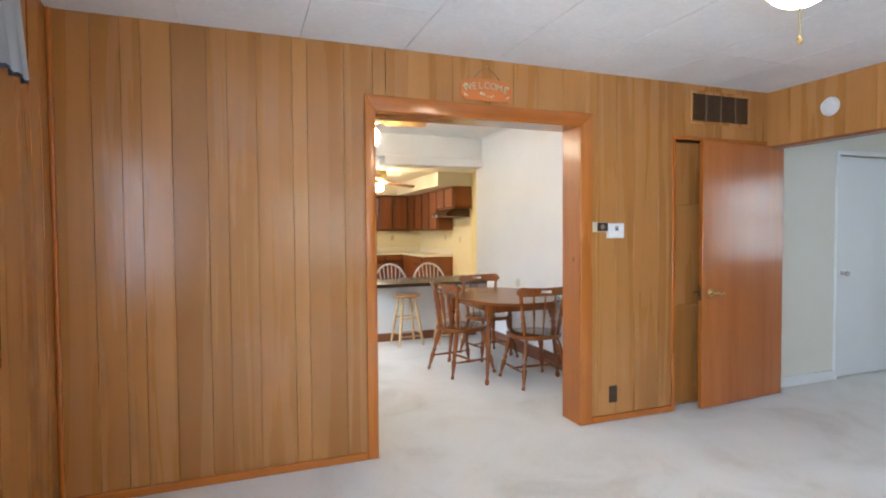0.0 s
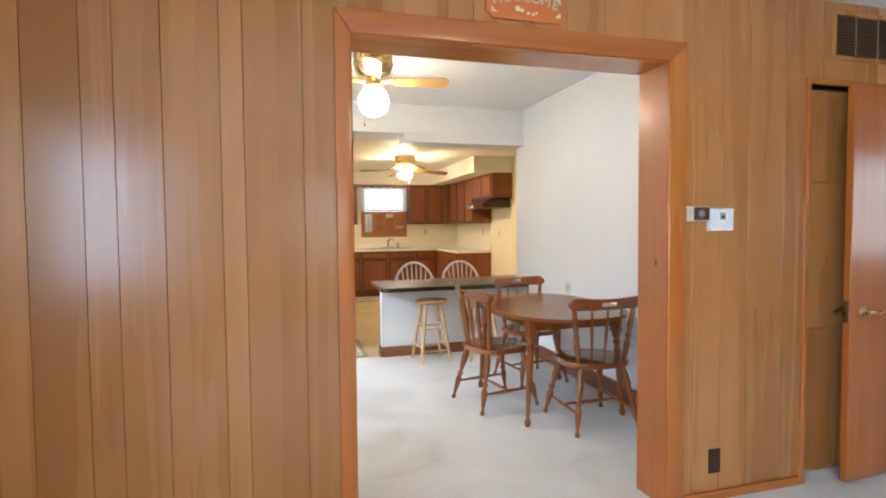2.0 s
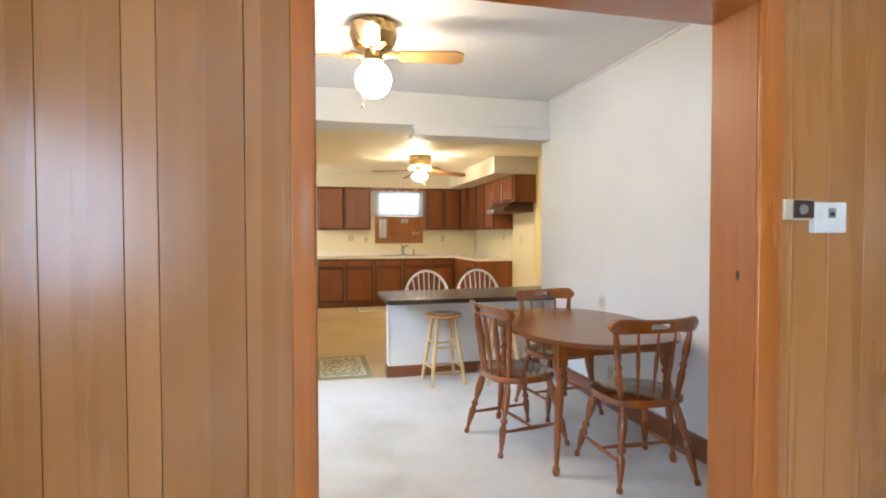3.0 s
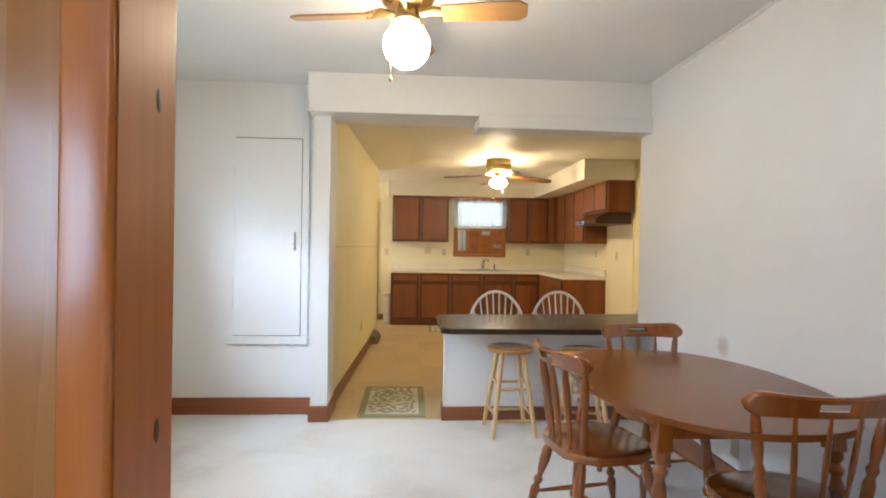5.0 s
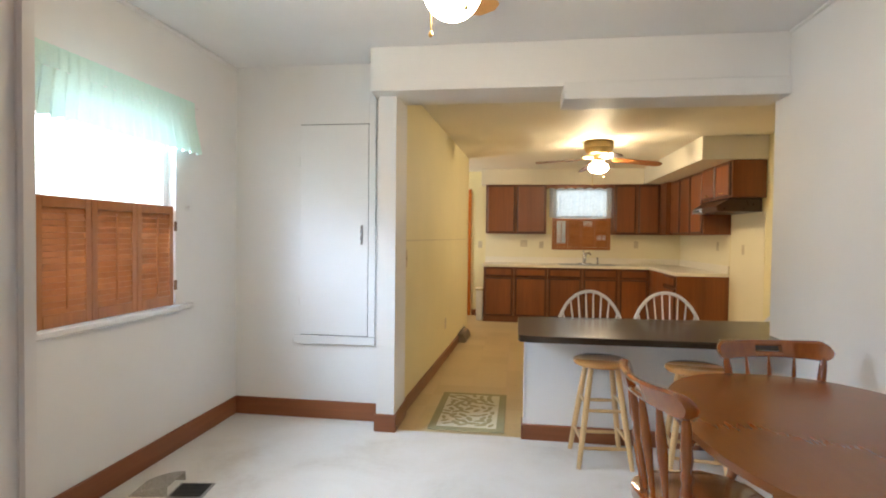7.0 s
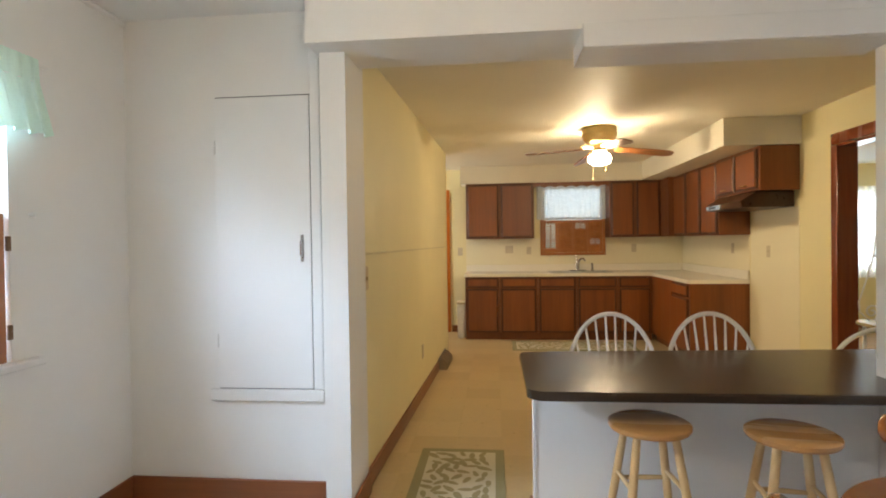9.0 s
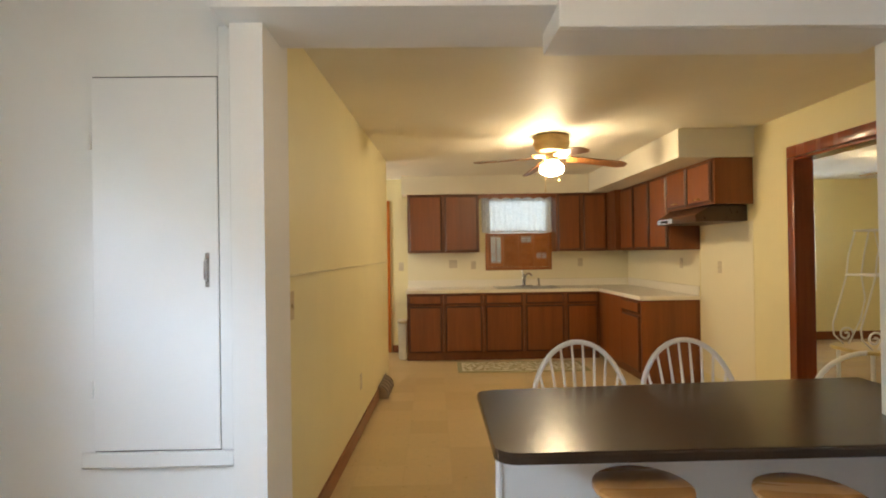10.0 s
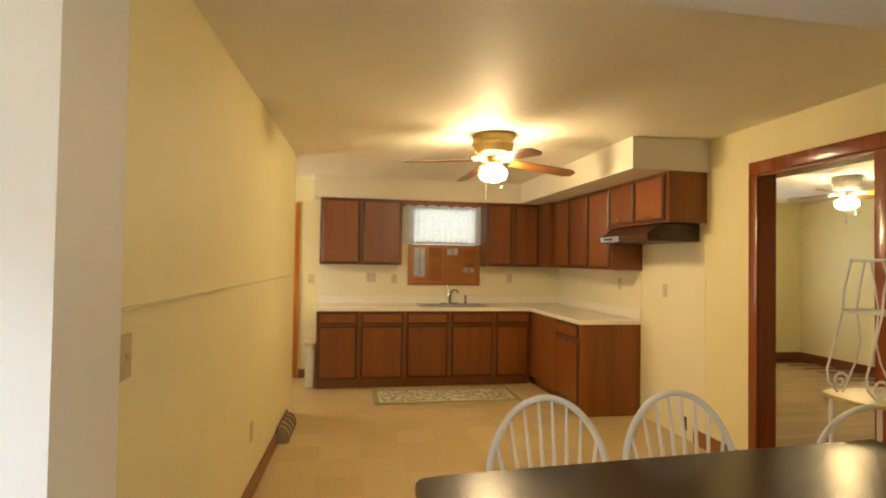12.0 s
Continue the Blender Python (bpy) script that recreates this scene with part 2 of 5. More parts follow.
def spotted_wall():
    """White wall paint with one round tan spot above the table."""
    m, t, b = material("spotted_white_paint")
    tc, dist = t.nodes.new("ShaderNodeTexCoord"), t.nodes.new("ShaderNodeVectorMath")
    dist.operation = "DISTANCE"
    dist.inputs[1].default_value = (2.87, 5.33, 0.775)
    n = node(t, "TexNoise", Scale=24.0, Detail=3.0)
    big = node(t, "TexNoise", Scale=1.7, Detail=5.0)
    for q in (n, big):
        t.links.new(tc.outputs["Object"], q.inputs["Vector"])
    t.links.new(tc.outputs["Object"], dist.inputs[0])
    f = math_node(t, "ADD", dist.outputs["Value"], math_node(t, "MULTIPLY", n.outputs["Fac"], 0.03))
    spot = ramp(t, f, [(0.045, (0.74, 0.67, 0.58)), (0.085, (1, 1, 1))])
    mx = t.nodes.new("ShaderNodeMix")
    mx.data_type, mx.blend_type = "RGBA", "MULTIPLY"
    mx.inputs["Factor"].default_value = 1.0
    t.links.new(ramp(t, big.outputs["Fac"], [(0.3, (0.78, 0.77, 0.745)), (0.7, (0.82, 0.81, 0.785))]), mx.inputs["A"])
    t.links.new(spot, mx.inputs["B"])
    t.links.new(mx.outputs["Result"], b.inputs["Base Color"])
    b.inputs["Roughness"].default_value = 0.6
    return m


SPOTTED = spotted_wall()
WHITEGLOSS = paint("white_gloss_paint", (0.80, 0.79, 0.77), 0.32, 0.02, 0.06)
WHITETRIM = paint("white_trim_paint", (0.78, 0.77, 0.745), 0.35, 0.03, 0.06)
SPLASH = paint("cream_wall_laminate", (0.84, 0.775, 0.57), 0.35, 0.02, 0.03)
COUNTER = paint("almond_laminate", (0.86, 0.81, 0.70), 0.3, 0.02, 0.03)
CEILTILE = tile_ceiling_material()
CARPET = carpet_material()
VINYL = vinyl_material()
BRASS = plain("antique_brass", (0.52, 0.36, 0.15), 0.28, 1.0)
BRASSK = plain("satin_brass", (0.66, 0.50, 0.24), 0.42, 0.85)
CHROME = plain("brushed_chrome", (0.62, 0.61, 0.60), 0.22, 1.0)
STEEL = plain("sink_steel", (0.55, 0.55, 0.54), 0.3, 1.0)
DARKMETAL = plain("brown_metal_grille", (0.20, 0.115, 0.06), 0.5, 0.4)
BLACK = plain("black_plastic", (0.02, 0.018, 0.016), 0.4)
BROWNPLASTIC = plain("brown_plastic", (0.06, 0.030, 0.018), 0.35)
IVORY = plain("ivory_plastic", (0.62, 0.54, 0.38), 0.35)
WHITEPLASTIC = plain("white_plastic", (0.80, 0.79, 0.76), 0.35)
GREYMETAL = plain("dull_grey_metal", (0.36, 0.33, 0.30), 0.45, 0.6)
GLASS = glass_material()
LACE = lace_material("white_lace", (0.92, 0.92, 0.91), 0.72)
MINT = lace_material("mint_voile", (0.66, 0.86, 0.77), 1.6, 0.07)
GLOBE = glow("lit_opal_globe", (1.0, 0.84, 0.62), 72.0)
GLOBEL = glow("lit_living_globe", (1.0, 0.84, 0.64), 31.0)
GLOBEK = glow("lit_schoolhouse_globe", (1.0, 0.82, 0.55), 205.0)
GLOBEF = glow("lit_far_globe", (1.0, 0.80, 0.46), 130.0)
DAY = glow("daylight_haze", (0.80, 0.92, 1.0), 2.6)


# ---- building helpers ----
def mesh(name, bm, mat, parent=None, label="", smooth=False):
    me = bpy.data.meshes.new(name)
    bm.normal_update()
    bm.to_mesh(me)
    bm.free()
    for mt in (mat if isinstance(mat, (list, tuple)) else [mat]):
        me.materials.append(mt)
    if smooth:
        me.polygons.foreach_set("use_smooth", [len(p.vertices) <= 6 for p in me.polygons])
        me.set_sharp_from_angle(angle=radians(38))
    ob = new(name, me)
    if parent is not None:
        ob.parent = parent
    if label:
        ob["label"] = label
    return ob


def part(name, bm, mat, parent, label="", smooth=True):
    return mesh(name, bm, mat, parent, label, smooth)


def thing(name, m, label, category, group="", kind=""):
    ob = new(name)
    ob.empty_display_size = 0.1
    ob.matrix_world = m if isinstance(m, Matrix) else pose(*m)
    return tagged(ob, label, category, group, kind)


def box(x0, x1, y0, y1, z0, z1, bevel=0.0, segs=1, bm=None):
    own = bmesh.new()
    bmesh.ops.create_cube(own, size=1, matrix=Matrix.Translation(((x0 + x1) / 2, (y0 + y1) / 2, (z0 + z1) / 2)) @ Matrix.Diagonal((abs(x1 - x0), abs(y1 - y0), abs(z1 - z0), 1)))
    if bevel:
        bmesh.ops.bevel(own, geom=own.edges[:], offset=bevel, segments=segs, profile=0.5, affect="EDGES")
    if bm is None:
        return own
    return merge(bm, own)


def merge(bm, other):
    tmp = bpy.data.meshes.new("tmp")
    other.to_mesh(tmp)
    other.free()
    bm.from_mesh(tmp)
    bpy.data.meshes.remove(tmp)
    return bm


def prism(outline, z0, z1, bevel=0.0, segs=2):
    """An upright solid over a plan outline given counter-clockwise."""
    bm = bmesh.new()
    lo = [bm.verts.new((x, y, z0)) for x, y in outline]
    hi = [bm.verts.new((x, y, z1)) for x, y in outline]
    n = len(outline)
    bm.faces.new(lo[::-1])
    bm.faces.new(hi)
    for i in range(n):
        bm.faces.new((lo[i], lo[(i + 1) % n], hi[(i + 1) % n], hi[i]))
    if bevel:
        rim = [e for e in bm.edges if abs(e.verts[0].co.z - e.verts[1].co.z) < 1e-6]
        bmesh.ops.bevel(bm, geom=rim, offset=bevel, segments=segs, profile=0.5, affect="EDGES")
    return bm


def lathe(profile, m=None, segs=16):
    """A turned solid: (radius, height) pairs about z."""
    bm = bmesh.new()
    rings = []
    for r, z in profile:
        rings.append([bm.verts.new((r * math.cos(2 * math.pi * k / segs), r * math.sin(2 * math.pi * k / segs), z)) for k in range(segs)])
    for a, b in zip(rings, rings[1:]):
        for k in range(segs):
            bm.faces.new((a[k], a[(k + 1) % segs], b[(k + 1) % segs], b[k]))
    bm.faces.new(rings[0][::-1])
    bm.faces.new(rings[-1])
    if m is not None:
        bm.transform(m)
    return bm


def between(p, q):
    """The pose with z from p to q, scaled to reach it."""
    p, q = Vector(p), Vector(q)
    d = q - p
    return Matrix.Translation(p) @ d.to_track_quat("Z", "Y").to_matrix().to_4x4() @ Matrix.Diagonal((1, 1, d.length, 1))


def tube(points, radius, segs=8, bm=None, flat=1.0):
    """A round bar swept through points."""
    own = bmesh.new()
    pts = [Vector(p) for p in points]
    rings, up = [], None
    for i, p in enumerate(pts):
        d = (pts[min(i + 1, len(pts) - 1)] - pts[max(i - 1, 0)]).normalized()
        if up is None:
            up = d.orthogonal().normalized()
        up = (up - d * up.dot(d)).normalized()
        side = d.cross(up)
        r = radius[i] if isinstance(radius, (list, tuple)) else radius
        rings.append([own.verts.new(p + (up * math.cos(2 * math.pi * k / segs) + side * math.sin(2 * math.pi * k / segs) * flat) * r) for k in range(segs)])
    for a, b in zip(rings, rings[1:]):
        for k in range(segs):
            own.faces.new((a[k], a[(k + 1) % segs], b[(k + 1) % segs], b[k]))
    own.faces.new(rings[0][::-1])
    own.faces.new(rings[-1])
    return own if bm is None else merge(bm, own)


def structure(name, bm, mat, label, category, smooth=False):
    return tagged(mesh(name, bm, mat, smooth=smooth), label, category, kind="structure")


# ---- the building ----
LW, LC = -0.905, 2.46      # living room: left wall, ceiling
DL, DR, DB, DC = -0.77, 2.87, 6.60, 2.56   # dining room: left, right, back, ceiling
KR, KB, KC = 3.90, 11.94, 2.44   # kitchen: right, back, ceiling
OX0, OX1, OZ = 0.712, 2.15, 2.08   # wide opening between living and dining


def wall_run(axis, a0, a1, b0, b1, z0, z1, openings=()):
    """A straight wall along x or y, b0 to b1 thick, with openings (from, to, sill, head)."""
    bm = bmesh.new()

    def put(s, e, lo, hi):
        if e - s > 1e-4 and hi - lo > 1e-4:
            box(*((s, e, b0, b1) if axis == "x" else (b0, b1, s, e)), lo, hi, bm=bm)
    at = a0
    for s, e, lo, hi in sorted(openings):
        put(at, s, z0, z1)
        put(s, e, z0, lo)
        put(s, e, hi, z1)
        at = e
    put(at, a1, z0, z1)
    return bm


structure("backdrop", box(-3.9, -3.8, 0.5, 10.5, -0.1, 5.0), DAY, "hazy bright daylight outside the dining window", "backdrop")
structure("ground", box(-60, 60, -60, 60, -0.5, -0.12), plain("lawn_soil", (0.08, 0.10, 0.05), 0.9), "dull green lawn around the house", "ground")
floor_living = structure("floor_1", box(-1.1, 6.6, -2.8, 6.46, -0.1, 0.0, bm=box(-0.8, 0.42, 6.461, 6.6, -0.09, 0.0)), CARPET, "worn beige cut-pile carpet through living and dining room", "carpet floor")
structure("floor_2", box(-0.9, 4.02, 6.46, 12.1, -0.1, -0.003), VINYL, "tan sheet vinyl kitchen floor with faint squares", "vinyl floor")
floor_far = structure("floor_3", box(4.02, 8.25, 5.3, 12.55, -0.1, -0.015), plain("subfloor", (0.10, 0.055, 0.025), 0.6), "dark gaps under the oak floor boards", "wood floor")

# Walls
wall_panel = structure("wall_1", wall_run("x", -1.05, 3.94, 3.142, 3.32, 0, DC, [(OX0 - 0.02, OX1 + 0.02, -1, OZ + 0.02), (2.99, 3.92, -1, 2.04)]), [GROOVE], "honey-brown wood panelled wall with wide cased opening", "panelled wall")
wall_left = structure("wall_2", wall_run("y", -2.8, 3.142, LW - 0.14, LW - 0.012, 0, LC, [(-1.80, 2.40, 0.90, 2.05)]), [GROOVE], "honey-brown wood panelled side wall", "panelled wall")
wall_south = structure("wall_3", wall_run("x", -1.07, 6.6, -2.72, -2.6, 0, LC, [(0.45, 2.15, 0.85, 2.05)]), PANEL, "panelled outer wall with a wide window", "wall")
structure("wall_4", wall_run("y", -2.6, 0.6, 3.94, 4.06, 0, LC), PANEL, "panelled wall beside the hall opening", "wall")
header_hall = structure("wall_5", box(3.952, 4.06, 0.6, 3.25, 2.03, LC), GROOVE, "panelled header above the hall opening", "wall")
structure("wall_6", wall_run("x", 3.94, 6.6, 3.25, 3.36, 0, LC, [(4.98, 5.80, -1, 2.03)]), CREAM, "cream painted hall wall with white door", "wall")
structure("wall_7", wall_run("y", -2.6, 3.36, 6.6, 6.7, 0, LC, [(0.75, 1.85, 0.95, 2.05)]), CREAM, "cream painted hall end wall", "wall")
structure("wall_8", box(2.99, 3.92, 3.32, 3.40, 0, 2.2), CREAM, "cream back of the closet", "wall")
structure("wall_9", wall_run("y", 3.32, 6.7, DL - 0.14, DL, 0, DC, [(4.93, 5.90, 0.90, 2.08)]), WHITEWALL, "white painted dining wall with window", "wall")
structure("wall_10", box(DL - 0.14, 0.42, DB, DB + 0.1, 0, DC), WHITEWALL, "white painted back wall of the dining room", "wall")
structure("wall_11", box(0.362, 0.487, 6.67, 6.76, 0, KC, bm=box(0.362, 0.487, 6.415, 6.67, 0, 2.275)), WHITEWALL, "white painted end of the partition", "wall")
structure("wall_12", box(DR, DR + 0.12, 3.32, 6.46, 0, DC), SPOTTED, "white painted dining wall with a round tan spot above the table", "wall")
structure("wall_13", prism([(0.36, 6.762), (0.464, 6.762), (0.60, 10.43), (0.48, 10.43)], 0, KC), YELLOWWALL, "pale yellow kitchen partition", "wall")
structure("wall_14", wall_run("x", -0.9, KR + 0.12, KB, KB + 0.13, 0, KC, [(1.87, 2.79, 1.20, 2.17)]), YELLOWWALL, "pale yellow kitchen wall with window above the sink", "wall")
structure("wall_15", wall_run("y", 6.46, KB, KR, KR + 0.12, 0, KC, [(7.56, 8.44, -1, 2.09)]), YELLOWWALL, "pale yellow kitchen wall with cased doorway", "wall")
structure("wall_16", box(DR + 0.12, KR, 6.36, 6.46, 0, KC), YELLOWWALL, "pale yellow wall behind the bar's end", "wall")
# the opening is out of view, added only to let that lamp in
structure("wall_17", wall_run("y", 6.7, KB, -0.9, -0.78, 0, KC, [(10.95, 11.65, 1.0, 2.0)]), YELLOWWALL, "pale yellow wall of the back hall", "wall")
structure("wall_18", box(8.1, 8.25, 5.3, 12.55, 0, KC), YELLOWWALL, "pale yellow far room wall", "wall")
structure("wall_19", wall_run("x", 4.02, 8.1, 12.4, 12.55, 0, KC, [(5.95, 6.85, 0.9, 2.0)]), YELLOWWALL, "pale yellow far room wall with curtained window", "wall")
structure("wall_20", box(4.02, 8.1, 5.3, 5.4, 0, KC), YELLOWWALL, "pale yellow far room end wall", "wall")

structure("wall_21", box(DL, 0.522, 3.32, 3.668, 0, DC), WHITEWALL, "white painted closet end projecting beside the opening", "wall")
structure("trim_6", box(0.496, 0.531, 3.640, 3.672, 0, DC, 0.005), WHITETRIM, "white painted corner trim on the closet end", "trim")

# Ceilings
def boarded_ceiling():
    bm = bmesh.new()
    box(-1.07, 6.7, -2.72, 3.36, LC + 0.012, LC + 0.12, bm=bm)
    for i in range(13):
        for j in range(6):
            x0, y0 = -0.935 + i * 0.61, -2.33 + (j - 1) * 1.22
            box(x0 + 0.0025, min(x0 + 0.6075, 6.6), y0 + 0.0025, min(y0 + 1.2175, 3.2), LC, LC + 0.0118, bm=bm)
    return bm


structure("ceiling_1", boarded_ceiling(), CEILTILE, "white textured ceiling boards with thin seams", "ceiling")
structure("ceiling_2", box(DL - 0.14, DR + 0.12, 3.142, 6.7, DC, DC + 0.1), CEILWHITE, "white painted dining ceiling", "ceiling")
structure("ceiling_3", box(-0.9, KR + 0.12, 6.67, 12.07, KC, KC + 0.1), CEILKIT, "cream painted kitchen ceiling", "ceiling")
structure("ceiling_4", box(4.02, 8.25, 5.3, 12.55, KC, KC + 0.1), CEILWHITE, "white far room ceiling", "ceiling")
structure("beam_1", box(0.340, DR, 6.285, 6.67, 2.275, DC - 0.002), WHITEWALL, "white painted dropped header between dining room and kitchen", "beam")
structure("beam_2", box(DR, KR, 6.46, 6.67, 2.275, KC + 0.05), WHITEWALL, "white painted header above the bar's end", "beam")
structure("trim_1", box(1.575, 2.867, 6.258, 6.282, 2.186, 2.291, 0.003, bm=box(1.575, 2.867, 6.282, 6.535, 2.186, 2.272)), WHITETRIM, "white boxed rail under the header", "boxed rail")


def soffit():
    bm = box(0.70, KR, 11.58, KB, 2.19, KC - 0.002)
    return box(3.24, KR, 8.93, 11.58, 2.19, KC - 0.002, bm=bm)


structure("soffit", soffit(), CEILKIT, "cream painted soffit above the wall cabinets", "soffit")


# Baseboards
def baseboard(x0, x1, y0, y1, h, mat, label):
    structure("baseboard", box(x0, x1, y0, y1, 0, h, 0.004), mat, label, "baseboard")


RED = "reddish-brown stained wooden baseboard"
baseboard(DL, 0.352, DB - 0.016, DB, 0.13, BASEWOOD, RED)
baseboard(DL, DL + 0.016, 3.67, DB - 0.018, 0.13, BASEWOODY, RED)
baseboard(0.350, 0.503, 6.397, 6.413, 0.12, BASEWOOD, RED)
baseboard(0.489, 0.503, 6.415, 6.76, 0.12, BASEWOODY, RED)
baseboard(DR - 0.018, DR, 3.33, 6.27, 0.14, BASEWOODY, RED)
baseboard(KR - 0.016, KR, 6.98, 7.475, 0.12, BASEWOODY, RED)
baseboard(KR - 0.016, KR, 8.495, 9.10, 0.12, BASEWOODY, RED)
structure("baseboard", prism([(0.466, 6.762), (0.481, 6.762), (0.584, 9.50), (0.569, 9.50)], 0, 0.10), BASEWOODY, RED, "baseboard")
baseboard(4.02, 8.1, 12.385, 12.4, 0.12, BASEWOOD, RED)
baseboard(8.085, 8.1, 5.4, 12.38, 0.12, BASEWOODY, RED)
baseboard(0.53, 0.64, KB - 0.016, KB, 0.1, BASEWOOD, RED)
baseboard(4.07, 4.95, 3.234, 3.25, 0.09, WHITETRIM, "white painted baseboard")
baseboard(-0.92, 0.645, 3.112, 3.13, 0.045, TRIMX, "narrow orange pine baseboard")
baseboard(2.248, 2.96, 3.112, 3.13, 0.045, TRIMX, "narrow orange pine baseboard")
structure("trim_2", box(DL, DL + 0.022, 3.675, DB, DC - 0.03, DC, 0.009), CEILWHITE, "white cove trim along the ceiling", "cove trim")
structure("trim_3", box(DR - 0.018, DR, 3.33, 6.28, DC - 0.024, DC, 0.008), CEILWHITE, "white cove trim along the ceiling", "cove trim")


# Wide cased opening
def cased_opening():
    t = tagged(new("door_frame_1"), "orange pine casing around the wide opening", "door casing", kind="structure")
    o0, o1, zt = 0.647, 2.246, 2.172
    zi = zt - 0.092
    for outline, mt in (([(o0, 0), (OX0, 0), (OX0, zi), (o0, zt)], TRIM), ([(OX1, 0), (o1, 0), (o1, zt), (OX1, zi)], TRIM), ([(OX0, zi), (OX1, zi), (o1, zt), (o0, zt)], TRIMX)):
        bm = prism(outline, -3.1295, -3.110, 0.007, 3)
        bm.transform(Matrix.Rotation(radians(90), 4, "X"))
        part("casing", bm, mt, t)
    part("jamb", box(OX0 - 0.018, OX0 + 0.002, 3.125, 3.29, 0, OZ), JAMB, t, "knotty orange pine jamb board")
    part("jamb", box(OX1 - 0.002, OX1 + 0.018, 3.125, 3.335, 0, OZ), JAMB, t, "knotty orange pine jamb board")
    part("head_jamb", box(OX0 - 0.018, OX1 + 0.018, 3.125, 3.335, OZ - 0.002, OZ + 0.018), TRIMX, t)
    dark = plain("dark_wood_knot", (0.07, 0.02, 0.006), 0.4)
    for x, y, z, s in ((OX0 + 0.0025, 3.235, 1.53, 1), (OX0 + 0.0025, 3.24, 1.035, 1), (OX1 - 0.0025, 3.20, 1.16, -1)):
        bm = lathe([(0.013, 0), (0.010, 0.0008), (0.002, 0.001)], pose(0, 0, 0, 0, 90 * s, 0), 14)
        bm.transform(Matrix.Translation((x - s * 0.0006, y, z)) @ Matrix.Diagonal((1, 0.75, 1.5, 1)))
        part("knot", bm, dark, t, "dark knot in the pine")
    part("white_casing", box(OX1 + 0.02, OX1 + 0.09, 3.322, 3.338, 0, OZ + 0.09, 0.003), WHITETRIM, t, "white painted casing on the dining side")


cased_opening()
west = tagged(new("window_casing"), "orange pine casing around the living room window", "window casing", kind="structure")
for y0, y1, z0, z1, mt in ((-1.87, -1.79, 0.90, 2.045, TRIM), (2.39, 2.47, 0.90, 2.045, TRIM), (-1.87, 2.47, 2.046, 2.09, TRIMX), (-1.87, 2.47, 0.86, 0.899, TRIMX)):
    part("casing", box(LW - 0.011, LW + 0.012, y0, y1, z0, z1, 0.004, 2), mt, west)


# ---- windows ----
def sash_window(name, axis, face, back, a0, a1, z0, z1, mat, label, mid=None):
    """A sash window set in an opening: frame, meeting rail, glass, stool. face: wall plane inside."""
    t = tagged(new(name), label, "window", kind="structure")
    f0, f1 = face + (back - face) * 0.35, face + (back - face) * 0.65

    def b(s, e, lo, hi, d0=f0, d1=f1, bev=0.004):
        lo_d, hi_d = min(d0, d1), max(d0, d1)
        return box(*((s, e, lo_d, hi_d) if axis == "x" else (lo_d, hi_d, s, e)), lo, hi, bev)
    w = 0.05
    for s, e, lo, hi in ((a0, a0 + w, z0, z1), (a1 - w, a1, z0, z1), (a0 + w, a1 - w, z0, z0 + w), (a0 + w, a1 - w, z1 - w, z1)):
        part("window_frame", b(s, e, lo, hi), mat, t)
    zm = (z0 + z1) / 2 if mid is None else mid
    part("meeting_rail", b(a0 + w, a1 - w, zm - 0.018, zm + 0.018), mat, t)
    g = (f0 + f1) / 2
    for lo, hi in ((z0 + w, zm - 0.018), (zm + 0.018, z1 - w)):
        pane = part("pane", b(a0 + w, a1 - w, lo, hi, g - 0.003, g + 0.003, 0), GLASS, t)
        pane.visible_shadow = False
    return t, b


sash_window("window_1", "y", DL, DL - 0.14, 4.93, 5.90, 0.90, 2.08, WHITETRIM, "white sash window of the dining room")
structure("window_sill", box(DL - 0.05, DL + 0.045, 4.83, 6.02, 0.865, 0.898, 0.005), WHITETRIM, "white painted window sill", "window sill")
sash_window("window_2", "x", KB, KB + 0.13, 1.87, 2.79, 1.20, 2.17, WHITETRIM, "white sash window above the kitchen sink")
sash_window("window_3", "x", 12.4, 12.55, 5.95, 6.85, 0.9, 2.0, WHITETRIM, "white sash window of the far room")
sash_window("window_4", "y", LW, LW - 0.152, -1.80, 2.40, 0.90, 2.05, WHITETRIM, "white sash window of the living room")
sash_window("window_6", "y", 6.6, 6.7, 0.75, 1.85, 0.95, 2.05, WHITETRIM, "white sash window of the hall")
sash_window("window_5", "x", -2.6, -2.72, 0.45, 2.15, 0.85, 2.05, WHITETRIM, "white sash window of the living room")


